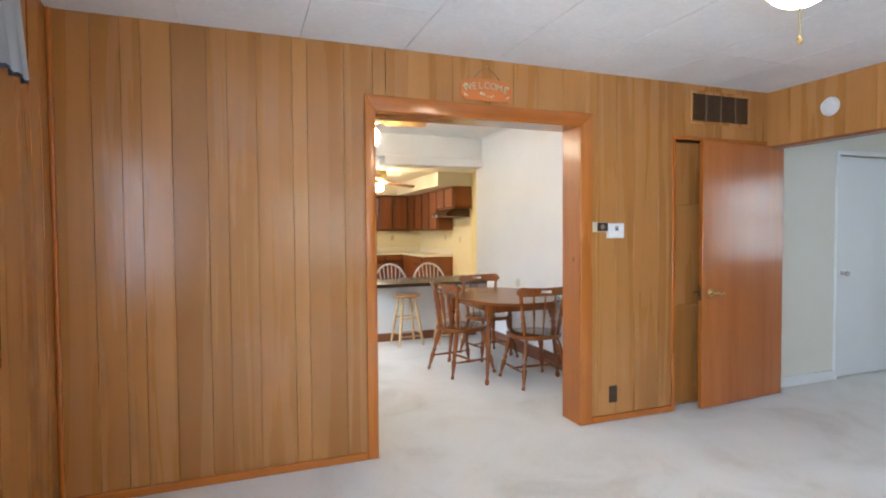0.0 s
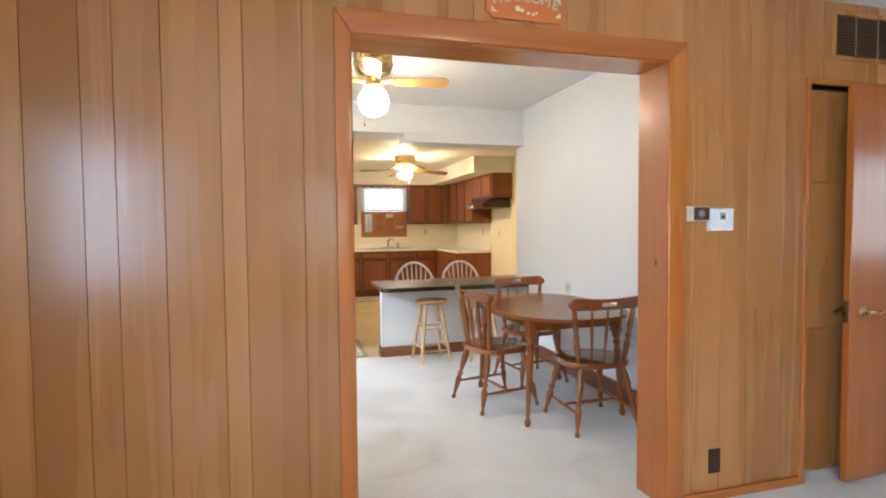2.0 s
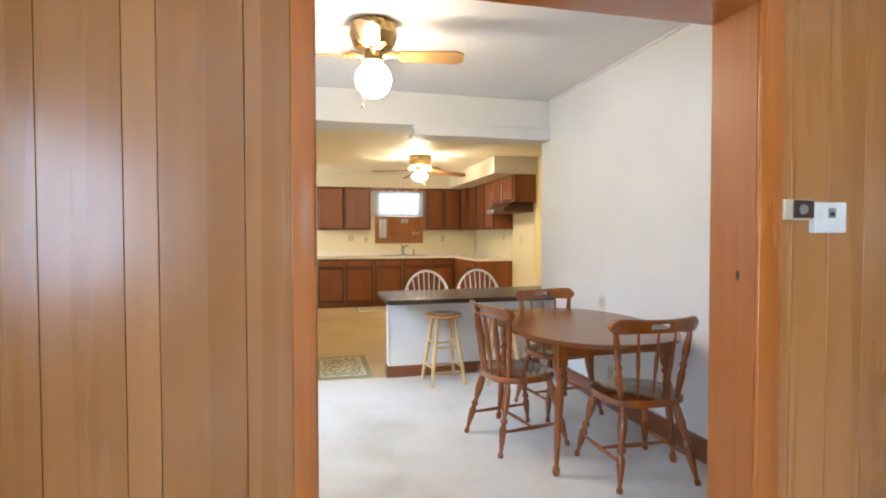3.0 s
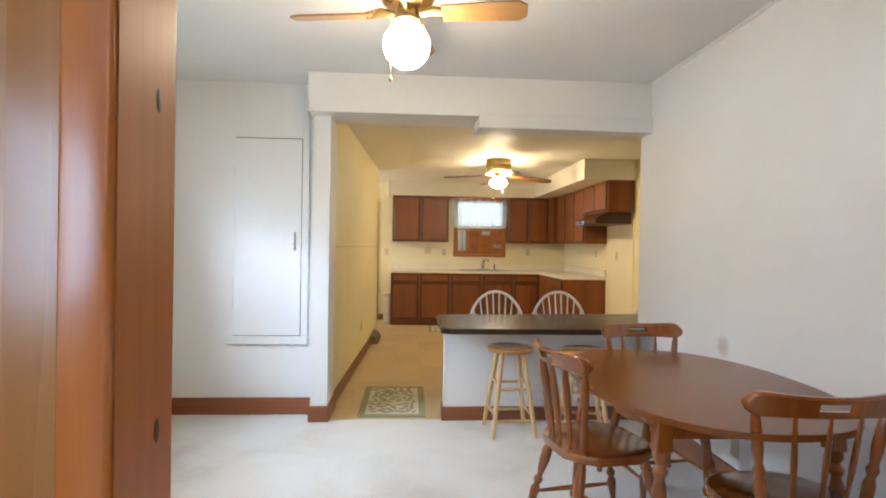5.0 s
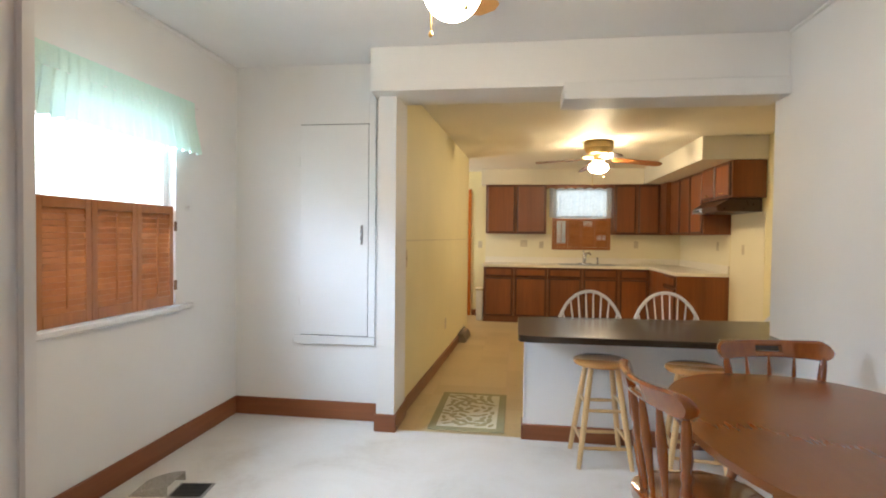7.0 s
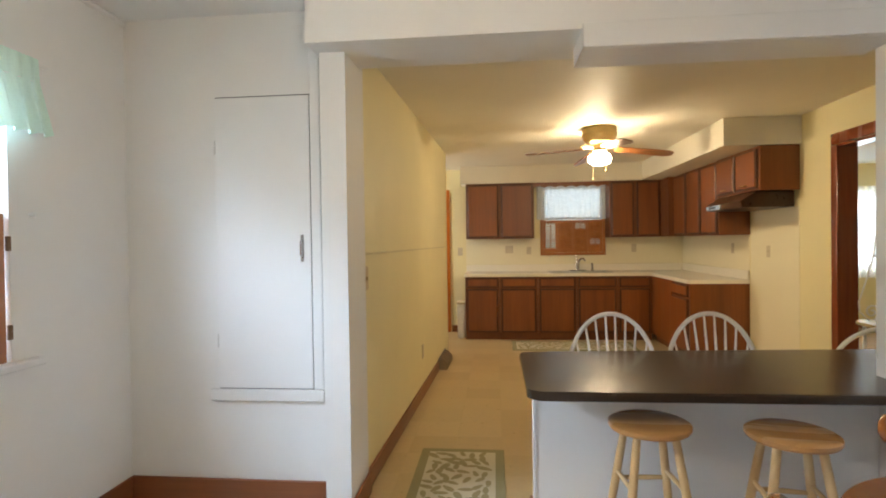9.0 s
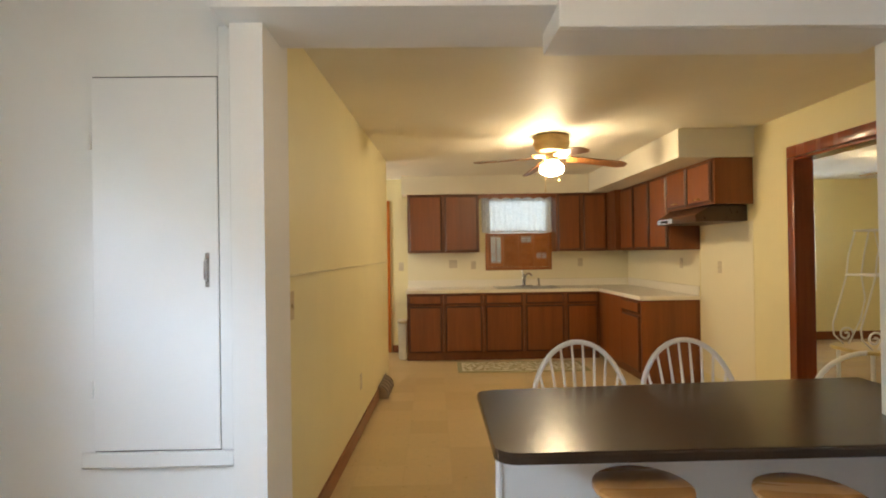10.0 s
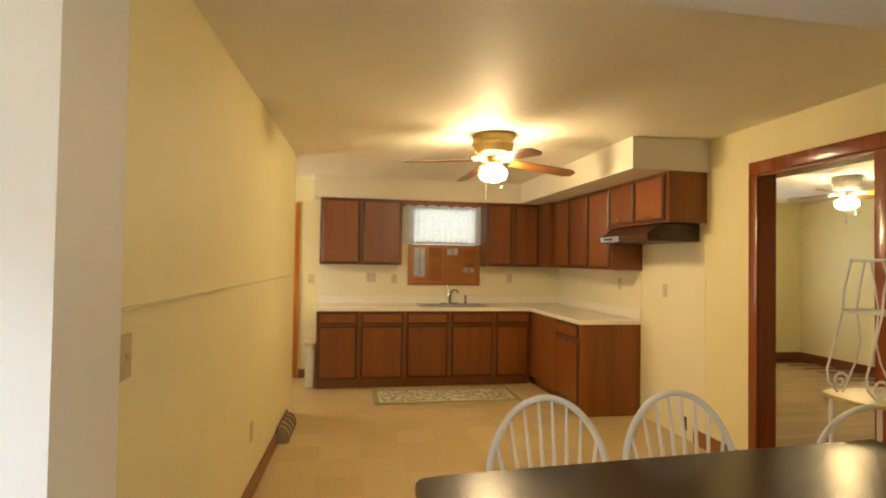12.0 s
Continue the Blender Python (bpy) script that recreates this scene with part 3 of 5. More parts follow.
def shutter_panel(t, axis, face, sign, s, e, z0, z1, tilt=35, louvres=16):
    """One hinged louvred leaf: stiles, rails, slats, tilt rod."""
    d0, d1 = face, face + sign * 0.022

    def b(s, e, lo, hi, p=d0, q=d1, bev=0.003):
        return box(*((s, e, min(p, q), max(p, q)) if axis == "x" else (min(p, q), max(p, q), s, e)), lo, hi, bev)
    leaf = part("shutter_leaf", b(s, s + 0.035, z0, z1), SHUTTER, t)
    part("stile", b(e - 0.035, e, z0, z1), SHUTTER, leaf)
    part("rail", b(s + 0.035, e - 0.035, z0, z0 + 0.06), SHUTTER, leaf)
    part("rail", b(s + 0.035, e - 0.035, z1 - 0.05, z1), SHUTTER, leaf)
    n, lo, hi = louvres, z0 + 0.06, z1 - 0.05
    step = (hi - lo) / n
    base = bpy.data.meshes.new("slat")
    bm = box(*((-(e - s - 0.07) / 2, (e - s - 0.07) / 2, -0.016, 0.016) if axis == "x" else (-0.016, 0.016, -(e - s - 0.07) / 2, (e - s - 0.07) / 2)), -0.003, 0.003)
    bm.to_mesh(base)
    bm.free()
    base.materials.append(SHUTTER)
    mid = (d0 + d1) / 2
    for k in range(n):
        ob = new("slat", base)
        ob.parent = leaf
        zz = lo + (k + 0.5) * step
        tl = (tilt(k / n) if callable(tilt) else tilt) + random.uniform(-5, 5)
        ob.matrix_world = pose((s + e) / 2, mid, zz, tl * sign, 0, 0) if axis == "x" else pose(mid, (s + e) / 2, zz, 0, tl * sign, 0)
    c = (s + e) / 2
    part("tilt_rod", b(c - 0.006, c + 0.006, lo + 0.02, hi - 0.02, d1 + sign * 0.004, d1 + sign * 0.014, 0.002), SHUTTER, leaf)
    return leaf


sh = thing("cafe_shutters", (0, 0, 0), "orange-stained wooden louvred cafe shutters in the dining window", "shutter")
edges = [4.942, 5.256, 5.570, 5.885]
for s, e in zip(edges, edges[1:]):
    shutter_panel(sh, "y", DL - 0.025, 1, s + 0.002, e - 0.002, 0.90, 1.50, 64, 17)
for z in (1.02, 1.38):
    part("hinge", box(DL - 0.004, DL + 0.006, 5.883, 5.905, z - 0.03, z + 0.03, 0.002), DARKMETAL, sh, "dark metal hinge")

sk = thing("cafe_shutters", (0, 0, 0), "reddish wooden louvred cafe shutters above the sink", "shutter")
part("frame", box(1.86, 1.90, KB - 0.03, KB - 0.002, 1.14, 1.665, 0.004), SHUTTER, sk)
part("frame", box(2.76, 2.80, KB - 0.03, KB - 0.002, 1.14, 1.665, 0.004), SHUTTER, sk)
part("frame", box(1.90, 2.76, KB - 0.03, KB - 0.002, 1.14, 1.18, 0.004), SHUTTER, sk)
for k, (s, e) in enumerate(((1.902, 2.115), (2.117, 2.33), (2.332, 2.545), (2.547, 2.758))):
    shutter_panel(sk, "x", KB - 0.004, -1, s, e, 1.182, 1.66, (14, 80, lambda u: 20 if u > 0.72 else 78, lambda u: 25 if 0.12 < u < 0.38 else 80)[k], 13)


def cloth(axis, face, sign, a0, a1, top, drop, depth, waves, flare=0.0, hem=0.0, rows=10, cols=120):
    """A gathered hanging, folded in waves; hem: scallop depth."""
    bm = bmesh.new()
    grid = []
    for r in range(rows + 1):
        f = r / rows
        line = []
        for c in range(cols + 1):
            u = c / cols
            a = a0 + (a1 - a0) * u + (u - 0.5) * 2 * flare * f
            d = face + sign * (0.012 + depth * (0.35 + 0.65 * f) * (0.5 + 0.5 * math.sin(u * waves * 2 * math.pi + 0.8 * math.sin(u * 9))))
            z = top - drop * f - hem * f * abs(math.sin(u * waves * math.pi))
            line.append(bm.verts.new((a, d, z) if axis == "x" else (d, a, z)))
        grid.append(line)
    for p, q in zip(grid, grid[1:]):
        for c in range(cols):
            bm.faces.new((p[c], p[c + 1], q[c + 1], q[c]))
    return bm


val = thing("window_valance", (0, 0, 0), "mint green gathered voile valance over the dining window", "valance")
part("valance_header", cloth("y", DL + 0.05, 1, 4.82, 5.99, 2.15, 0.10, 0.012, 22, 0.0), MINT, val)
part("valance_skirt", cloth("y", DL + 0.05, 1, 4.82, 5.99, 2.05, 0.21, 0.035, 18, 0.05, 0.012), MINT, val)
part("rod", tube([(DL + 0.045, 4.80, 2.13), (DL + 0.045, 6.05, 2.13)], 0.008), WHITETRIM, val)
lc = thing("lace_curtain", (0, 0, 0), "sheer white lace curtain in the kitchen window", "curtain")
part("curtain", cloth("x", KB - 0.012, -1, 1.81, 2.85, 2.19, 0.50, 0.018, 14, 0, 0.01, 8, 110), LACE, lc)
part("side_gather", cloth("x", KB - 0.03, -1, 1.81, 1.93, 2.19, 0.52, 0.03, 4, 0, 0.0, 6, 40), LACE, lc)
part("side_gather", cloth("x", KB - 0.03, -1, 2.73, 2.85, 2.19, 0.52, 0.03, 4, 0, 0.0, 6, 40), LACE, lc)


def scalloped_valance():
    """A wooden board with a scalloped lower edge."""
    bm = bmesh.new()
    n, x0, x1, y0, y1 = 96, 1.752, 2.798, 11.63, 11.65
    top, low = [], []
    for k in range(n + 1):
        x = x0 + (x1 - x0) * k / n
        z = 2.115 + 0.022 * abs(math.sin(k / n * math.pi * 7))
        for y in (y0, y1):
            top.append(bm.verts.new((x, y, 2.188)))
            low.append(bm.verts.new((x, y, z)))
    for k in range(n):
        i = 2 * k
        bm.faces.new((low[i], low[i + 2], top[i + 2], top[i]))
        bm.faces.new((top[i + 1], top[i + 3], low[i + 3], low[i + 1]))
        bm.faces.new((low[i + 1], low[i + 3], low[i + 2], low[i]))
    return bm


tagged(mesh("window_valance_board", scalloped_valance(), CAB), "brown scalloped wooden valance board above the sink", "valance")
fc = thing("sheer_curtain", (0, 0, 0), "white sheer curtain in the far room window", "curtain")
part("curtain", cloth("x", 12.37, -1, 5.9, 6.9, 2.1, 1.35, 0.05, 10, 0, 0.0, 8, 100), LACE, fc)


# ---- doors ----
def leaf_door():
    """The open varnished slab door in front of the closet."""
    t = thing("door", (3.17, 3.055, 0.015, 0, 0, 4.0), "open varnished orange-brown slab door with brass lever", "door")
    part("slab", box(0, 0.93, -0.018, 0.018, 0, 2.015, 0.003), DOORWOOD, t)
    h = part("rosette", lathe([(0.03, 0), (0.031, 0.006), (0.02, 0.012), (0.012, 0.03), (0.012, 0.045)], pose(0.085, -0.018, 0.875, 90), 20), BRASS, t, "brass lever handle")
    part("lever", tube([(0.085, -0.058, 0.875), (0.11, -0.06, 0.876), (0.15, -0.06, 0.868), (0.19, -0.056, 0.872)], [0.011, 0.009, 0.008, 0.006]), BRASS, h)
    part("lever", tube([(0.085, 0.058, 0.875), (0.06, 0.06, 0.876), (-0.0, 0.06, 0.868)], [0.011, 0.009, 0.007]), BRASS, h)
    part("latch_plate", box(-0.004, 0.001, -0.012, 0.012, 0.82, 0.93), BRASS, t)
    return t


leaf_door()
d = tagged(new("door_2"), "closet door with plain panels behind the open door", "door", kind="structure")
part("slab", box(2.992, 3.918, 3.205, 3.24, 0.01, 2.035), PANEL, d)
for z0, z1 in ((0.03, 0.78), (0.79, 1.55), (1.56, 2.03)):
    part("panel", box(3.0, 3.91, 3.197, 3.204, z0, z1, 0.003), PANEL, d)
part("casing", box(2.965, 2.992, 3.118, 3.20, 0, 2.04, 0.003), TRIM, d)
part("casing", box(2.965, 3.93, 3.118, 3.20, 2.04, 2.066, 0.003), TRIMX, d)
d = tagged(new("door_3"), "white painted hall door, closed", "door", kind="structure")
part("slab", box(4.99, 5.79, 3.262, 3.30, 0.01, 2.02, 0.003), WHITEGLOSS, d)
part("casing", box(4.95, 4.985, 3.23, 3.262, 0, 2.03, 0.003), WHITETRIM, d)
part("casing", box(4.95, 5.84, 3.23, 3.262, 2.03, 2.07, 0.003), WHITETRIM, d)
part("knob", lathe([(0.022, 0), (0.012, 0.01), (0.012, 0.03), (0.026, 0.045), (0.02, 0.06)], pose(5.07, 3.262, 0.96, 90)), CHROME, d)
# doorway to the far room
d = tagged(new("door_frame_2"), "mahogany red casing around the kitchen doorway", "door casing", kind="structure")
for y0, y1 in ((7.48, 7.58), (8.41, 8.49)):
    part("casing", box(KR - 0.022, KR + 0.002, y0, y1, 0, 2.09, 0.006, 2), REDTRIM, d)
part("casing", box(KR - 0.022, KR + 0.002, 7.48, 8.49, 2.092, 2.18, 0.006, 2), REDTRIM, d)
part("jamb", box(KR - 0.01, KR + 0.14, 8.415, 8.445, 0, 2.088, 0.004), REDTRIM, d)
part("jamb", box(KR - 0.01, KR + 0.14, 7.545, 7.575, 0, 2.088, 0.004), REDTRIM, d)
part("head_jamb", box(KR - 0.01, KR + 0.14, 7.575, 8.415, 2.068, 2.09, 0.004), REDTRIM, d)
d = tagged(new("door_frame_3"), "orange stained casing of the back door", "door casing", kind="structure")
part("casing", box(0.45, 0.515, KB - 0.022, KB - 0.001, 0, 2.14, 0.004), TRIM, d)
part("casing", box(-0.5, 0.449, KB - 0.022, KB - 0.001, 2.06, 2.14, 0.004), TRIMX, d)
part("slab", box(-0.45, 0.449, KB - 0.012, KB - 0.002, 0.01, 2.05, 0.002), TRIM, d)
part("strike", box(0.435, 0.455, KB - 0.03, KB - 0.02, 0.98, 1.06, 0.002), BRASS, d)


# access panel in the dining room's back wall
a = tagged(new("door_4"), "white painted access door flush in the dining wall", "access door", kind="structure")
part("slab", box(-0.262, 0.245, DB - 0.014, DB - 0.001, 0.612, 2.128, 0.002), WHITEGLOSS, a)
# solid black box behind the slab's edges, drawn as their shaded gap
part("gap", box(-0.2615, 0.250, DB - 0.0065, DB - 0.0005, 0.607, 2.134), BLACK, a, "black strip for the shaded gap round the slab")
part("trim", box(-0.31, 0.302, DB - 0.022, DB - 0.001, 0.545, 0.606, 0.004), WHITETRIM, a)
part("trim", box(0.250, 0.302, DB - 0.018, DB - 0.001, 0.608, 2.34, 0.004), WHITETRIM, a)
pl = part("pull", box(0.191, 0.209, DB - 0.018, DB - 0.012, 1.27, 1.41, 0.002), CHROME, a, "small metal pull")
part("grip", tube([(0.2, DB - 0.018, 1.385), (0.2, DB - 0.04, 1.375), (0.2, DB - 0.04, 1.305), (0.2, DB - 0.018, 1.295)], 0.005), CHROME, pl)
for z in (0.86, 1.87):
    part("hinge", tube([(-0.266, DB - 0.016, z - 0.035), (-0.266, DB - 0.016, z + 0.035)], 0.006), WHITETRIM, a)
# chair-rail seam on the yellow partition
structure("trim_4", prism([(0.4665, 6.78), (0.4745, 6.78), (0.606, 10.42), (0.597, 10.42)], 1.296, 1.307), paint("aged_yellow_paint", (0.68, 0.60, 0.37), 0.6, 0.08), "thin painted wallboard seam strip", "seam")


# ---- dining room furniture ----
LEG = [(0.011, 0), (0.016, 0.015), (0.017, 0.045), (0.010, 0.085), (0.013, 0.13), (0.021, 0.29), (0.023, 0.37), (0.013, 0.43), (0.022, 0.46), (0.022, 0.49), (0.012, 0.53), (0.019, 0.61), (0.025, 0.73), (0.023, 0.86), (0.014, 1.0)]


def crest_rail():
    """A bowed crest rail with rolled ears and a hand slot."""
    bm = bmesh.new()

    def strip(u0, u1, lo, hi, n):
        rings = []
        for k in range(n + 1):
            u = u0 + (u1 - u0) * k / n
            x, y = 0.25 * u, -0.225 + 0.065 * u * u
            zt, zb = hi(u), lo(u)
            th = 0.014 + 0.007 * u * u
            ring = [(x, y - th, zb + 0.006), (x, y - th, zt - 0.008), (x, y - th * 0.4, zt), (x, y + th * 0.4, zt), (x, y + th, zt - 0.008), (x, y + th, zb + 0.006), (x, y + th * 0.4, zb), (x, y - th * 0.4, zb)]
            rings.append([bm.verts.new((a, b - 0.30 * (c - 0.78), c)) for a, b, c in ring])
        for p, q in zip(rings, rings[1:]):
            for k in range(8):
                bm.faces.new((p[k], q[k], q[(k + 1) % 8], p[(k + 1) % 8]))
        bm.faces.new(rings[0])
        bm.faces.new(rings[-1][::-1])

    def half(u):
        return (0.036 + 0.010 * u * u) * math.sqrt(max(0.04, 1 - max(0, (abs(u) - 0.80) / 0.20) ** 2.4))

    def top(u):
        return 0.838 + half(u)

    def low(u):
        return 0.838 - half(u)
    strip(-1, -0.24, low, top, 18)
    strip(0.24, 1, low, top, 18)
    strip(-0.24, 0.24, low, lambda u: low(u) + 0.024, 8)
    strip(-0.24, 0.24, lambda u: top(u) - 0.024, top, 8)
    bmesh.ops.recalc_face_normals(bm, faces=bm.faces[:])
    return bm


def seat_outline(w, d, n=40, power=3.2):
    return [(w * math.copysign(abs(math.cos(a)) ** (2 / power), math.cos(a)), d * math.copysign(abs(math.sin(a)) ** (2 / power), math.sin(a))) for a in (2 * math.pi * k / n for k in range(n))]


def dining_chair(m, label):
    """Faces +y; stands on its legs' ends."""
    t = thing("dining_chair", m, label, "chair", "maple chairs round the dining table")
    part("seat", prism(seat_outline(0.225, 0.215), 0.415, 0.452, 0.012, 3), MAPLE, t)
    tops = {}
    for sx in (-1, 1):
        for sy in (-1, 1):
            a, b = Vector((sx * 0.225, sy * 0.24, 0)), Vector((sx * 0.15, sy * 0.145, 0.42))
            part("leg", lathe(LEG, between(a, b), 12), MAPLE, t)
            tops[sx, sy] = (a, b)

    def on(sx, sy, f):
        a, b = tops[sx, sy]
        return a.lerp(b, f)
    for sx in (-1, 1):
        part("stretcher", lathe([(0.007, 0), (0.011, 0.3), (0.013, 0.5), (0.011, 0.7), (0.007, 1)], between(on(sx, -1, 0.33), on(sx, 1, 0.33)), 10), MAPLE, t)
    part("stretcher", lathe([(0.007, 0), (0.011, 0.3), (0.013, 0.5), (0.011, 0.7), (0.007, 1)], between((on(-1, -1, 0.33) + on(-1, 1, 0.33)) / 2, (on(1, -1, 0.33) + on(1, 1, 0.33)) / 2), 10), MAPLE, t)
    for k in (-1.0, -0.5, 0.0, 0.5, 1.0):
        u = k * 0.86
        p, q = (k * 0.165, -0.175 + 0.03 * k * k, 0.445), (0.25 * u, -0.225 + 0.065 * u * u, 0.81)
        if abs(k) == 1:
            prof = [(0.011, 0), (0.017, 0.15), (0.020, 0.32), (0.013, 0.40), (0.020, 0.46), (0.013, 0.52), (0.019, 0.66), (0.016, 0.9), (0.011, 1)]
            part("back_post", lathe(prof, between(p, q), 12), MAPLE, t)
        else:
            mid = Vector(p).lerp(Vector(q), 0.55)
            part("spindle", tube([p, Vector(p).lerp(Vector(q), 0.25), mid, Vector(p).lerp(Vector(q), 0.8), q], [0.008, 0.012, 0.019, 0.016, 0.009], 10, flat=0.55), MAPLE, t)
    part("crest_rail", crest_rail(), MAPLE, t)
    return t


chair = dining_chair(pose(2.42, 4.22, 0, 0, 0, -2), "glossy brown maple spindle-back chair at the table's end")
c2 = copy_thing(chair, pose(1.95, 4.80, 0, 0, 0, -80))
c3 = copy_thing(chair, pose(2.475, 5.285, 0, 0, 0, 186))
c2["label"] = "glossy brown maple spindle-back chair pushed under the table's side"
c3["label"] = "glossy brown maple spindle-back chair before the breakfast bar"


def dining_table():
    t = thing("dining_table", (2.335, 4.715, 0), "glossy brown oval maple dining table on turned legs", "table")
    part("tabletop", prism(seat_outline(0.485, 0.698, 72, 2.35), 0.718, 0.742, 0.009, 3), MAPLEX, t)
    for sx in (-1, 1):
        part("apron", box(sx * 0.30 - 0.011, sx * 0.30 + 0.011, -0.44, 0.44, 0.635, 0.717, 0.003), MAPLE, t)
        for sy in (-1, 1):
            prof = [(0.013, 0), (0.020, 0.018), (0.021, 0.05), (0.012, 0.08), (0.015, 0.12), (0.020, 0.35), (0.027, 0.62), (0.017, 0.69), (0.029, 0.725), (0.017, 0.76), (0.030, 0.79), (0.030, 0.83)]
            bm = lathe(prof, Matrix.Diagonal((1, 1, 0.717, 1)), 16)
            box(-0.031, 0.031, -0.031, 0.031, 0.59, 0.717, 0.005, bm=bm)
            bm.transform(Matrix(((1, 0, 0.045 * sx / -0.717, sx * 0.365), (0, 1, 0.035 * sy / -0.717, sy * 0.46), (0, 0, 1, 0), (0, 0, 0, 1))))
            part("leg", bm, MAPLE, t)
    for sy in (-1, 1):
        part("apron", box(-0.29, 0.29, sy * 0.43 - 0.011, sy * 0.43 + 0.011, 0.635, 0.717, 0.003), MAPLE, t)
    return t


dining_table()


def bar_stool(m, label):
    t = thing("bar_stool", m, label, "stool", "pine stools at the bar")
    part("seat", lathe([(0.145, 0.577), (0.160, 0.582), (0.166, 0.592), (0.164, 0.604), (0.150, 0.611), (0.10, 0.609), (0.002, 0.607)], None, 32), STOOLSEAT, t)
    ends = {}
    for k in range(4):
        a = radians(45 + 90 * k)
        p, q = Vector((0.215 * math.cos(a), 0.215 * math.sin(a), 0)), Vector((0.105 * math.cos(a), 0.105 * math.sin(a), 0.585))
        ends[k] = (p, q)
        part("leg", lathe([(0.014, 0), (0.017, 0.3), (0.018, 0.6), (0.016, 1)], between(p, q), 12), PINE, t)
    for k in range(4):
        f = (0.20, 0.26)[k % 2]
        for g in (f, f + 0.36):
            p, q = ends[k][0].lerp(ends[k][1], g), ends[(k + 1) % 4][0].lerp(ends[(k + 1) % 4][1], g)
            part("rung", lathe([(0.009, 0), (0.011, 0.5), (0.009, 1)], between(p, q), 10), PINE, t)
    return t


stool = bar_stool(pose(1.815, 6.19, 0, 0, 0, 4), "round pine bar stool under the breakfast bar's edge")
copy_thing(stool, pose(2.325, 6.10, 0, 0, 0, -8))


def windsor_chair(m):
    """White hoop-back chair facing +y."""
    t = thing("windsor_chair", m, "white painted hoop-back Windsor chair tucked under the bar", "chair", "white chairs behind the bar")
    part("seat", prism(seat_outline(0.215, 0.205, 40, 2.6), 0.425, 0.455, 0.011, 3), WHITEGLOSS, t)
    for sx in (-1, 1):
        for sy in (-1, 1):
            part("leg", lathe(LEG, between((sx * 0.22, sy * 0.22, 0), (sx * 0.14, sy * 0.13, 0.43)), 12), WHITEGLOSS, t)
        part("stretcher", lathe([(0.007, 0), (0.012, 0.5), (0.007, 1)], between((sx * 0.193, -0.19, 0.14), (sx * 0.193, 0.19, 0.14)), 10), WHITEGLOSS, t)
    part("stretcher", lathe([(0.007, 0), (0.012, 0.5), (0.007, 1)], between((-0.193, 0, 0.14), (0.193, 0, 0.14)), 10), WHITEGLOSS, t)

    def hoop(a):
        h = 0.47 * math.sin(a) ** 0.80
        return Vector((-0.262 * math.cos(a) * (0.80 + 0.20 * min(1, h / 0.25)), -0.165 - 0.20 * h, 0.447 + h))
    part("hoop", tube([hoop(math.pi * k / 36) for k in range(37)], 0.0135, 10), WHITEGLOSS, t)
    for k in range(8):
        x = -0.165 + k * 0.33 / 7
        best = min((hoop(math.pi * j / 200) for j in range(201)), key=lambda v: abs(v.x - x * 1.25) + (0 if v.z > 0.6 else 1))
        part("spindle", tube([(x * 0.85, -0.165, 0.45), Vector((x * 0.85, -0.165, 0.45)).lerp(best, 0.45), best], [0.006, 0.0085, 0.006], 8), WHITEGLOSS, t)
    return t


wch = windsor_chair(pose(1.87, 6.935, 0, 0, 0, 180))
copy_thing(wch, pose(2.435, 6.95, 0, 0, 0, 178))


# breakfast bar
def bar_outline():
    r, pts = 0.075, []
    for k in range(13):
        a = math.pi + k / 12 * math.pi / 2
        pts.append((1.315 + r + r * math.cos(a), 6.132 + r + r * math.sin(a)))
    pts += [(2.866, 6.132), (2.866, 6.466), (2.995, 6.466), (3.26, 6.466), (3.26, 7.06), (1.40, 6.93)]
    for k in range(5):
        a = math.pi / 2 + k / 4 * math.pi / 2
        pts.append((1.315 + 0.05 + 0.05 * math.cos(a), 6.88 + 0.05 * math.sin(a)))
    return pts


bar = thing("breakfast_bar", (0, 0, 0), "white half-wall breakfast bar with dark walnut laminate top", "bar")
part("base", box(1.36, 2.866, 6.44, 6.56, 0, 0.702), WHITEWALL, bar)
part("base_board", box(1.35, 2.84, 6.424, 6.44, 0, 0.105, 0.004), BASEWOOD, bar, "reddish stained base board")
part("base_board", box(1.344, 1.36, 6.424, 6.57, 0, 0.105, 0.004), BASEWOODY, bar, "reddish stained base board")
part("corner_bead", box(1.356, 1.372, 6.434, 6.450, 0.105, 0.702, 0.003), WHITETRIM, bar)
part("bar_top", prism(bar_outline(), 0.702, 0.742, 0.011, 3), BARTOP, bar, "dark walnut laminate bar top", False)


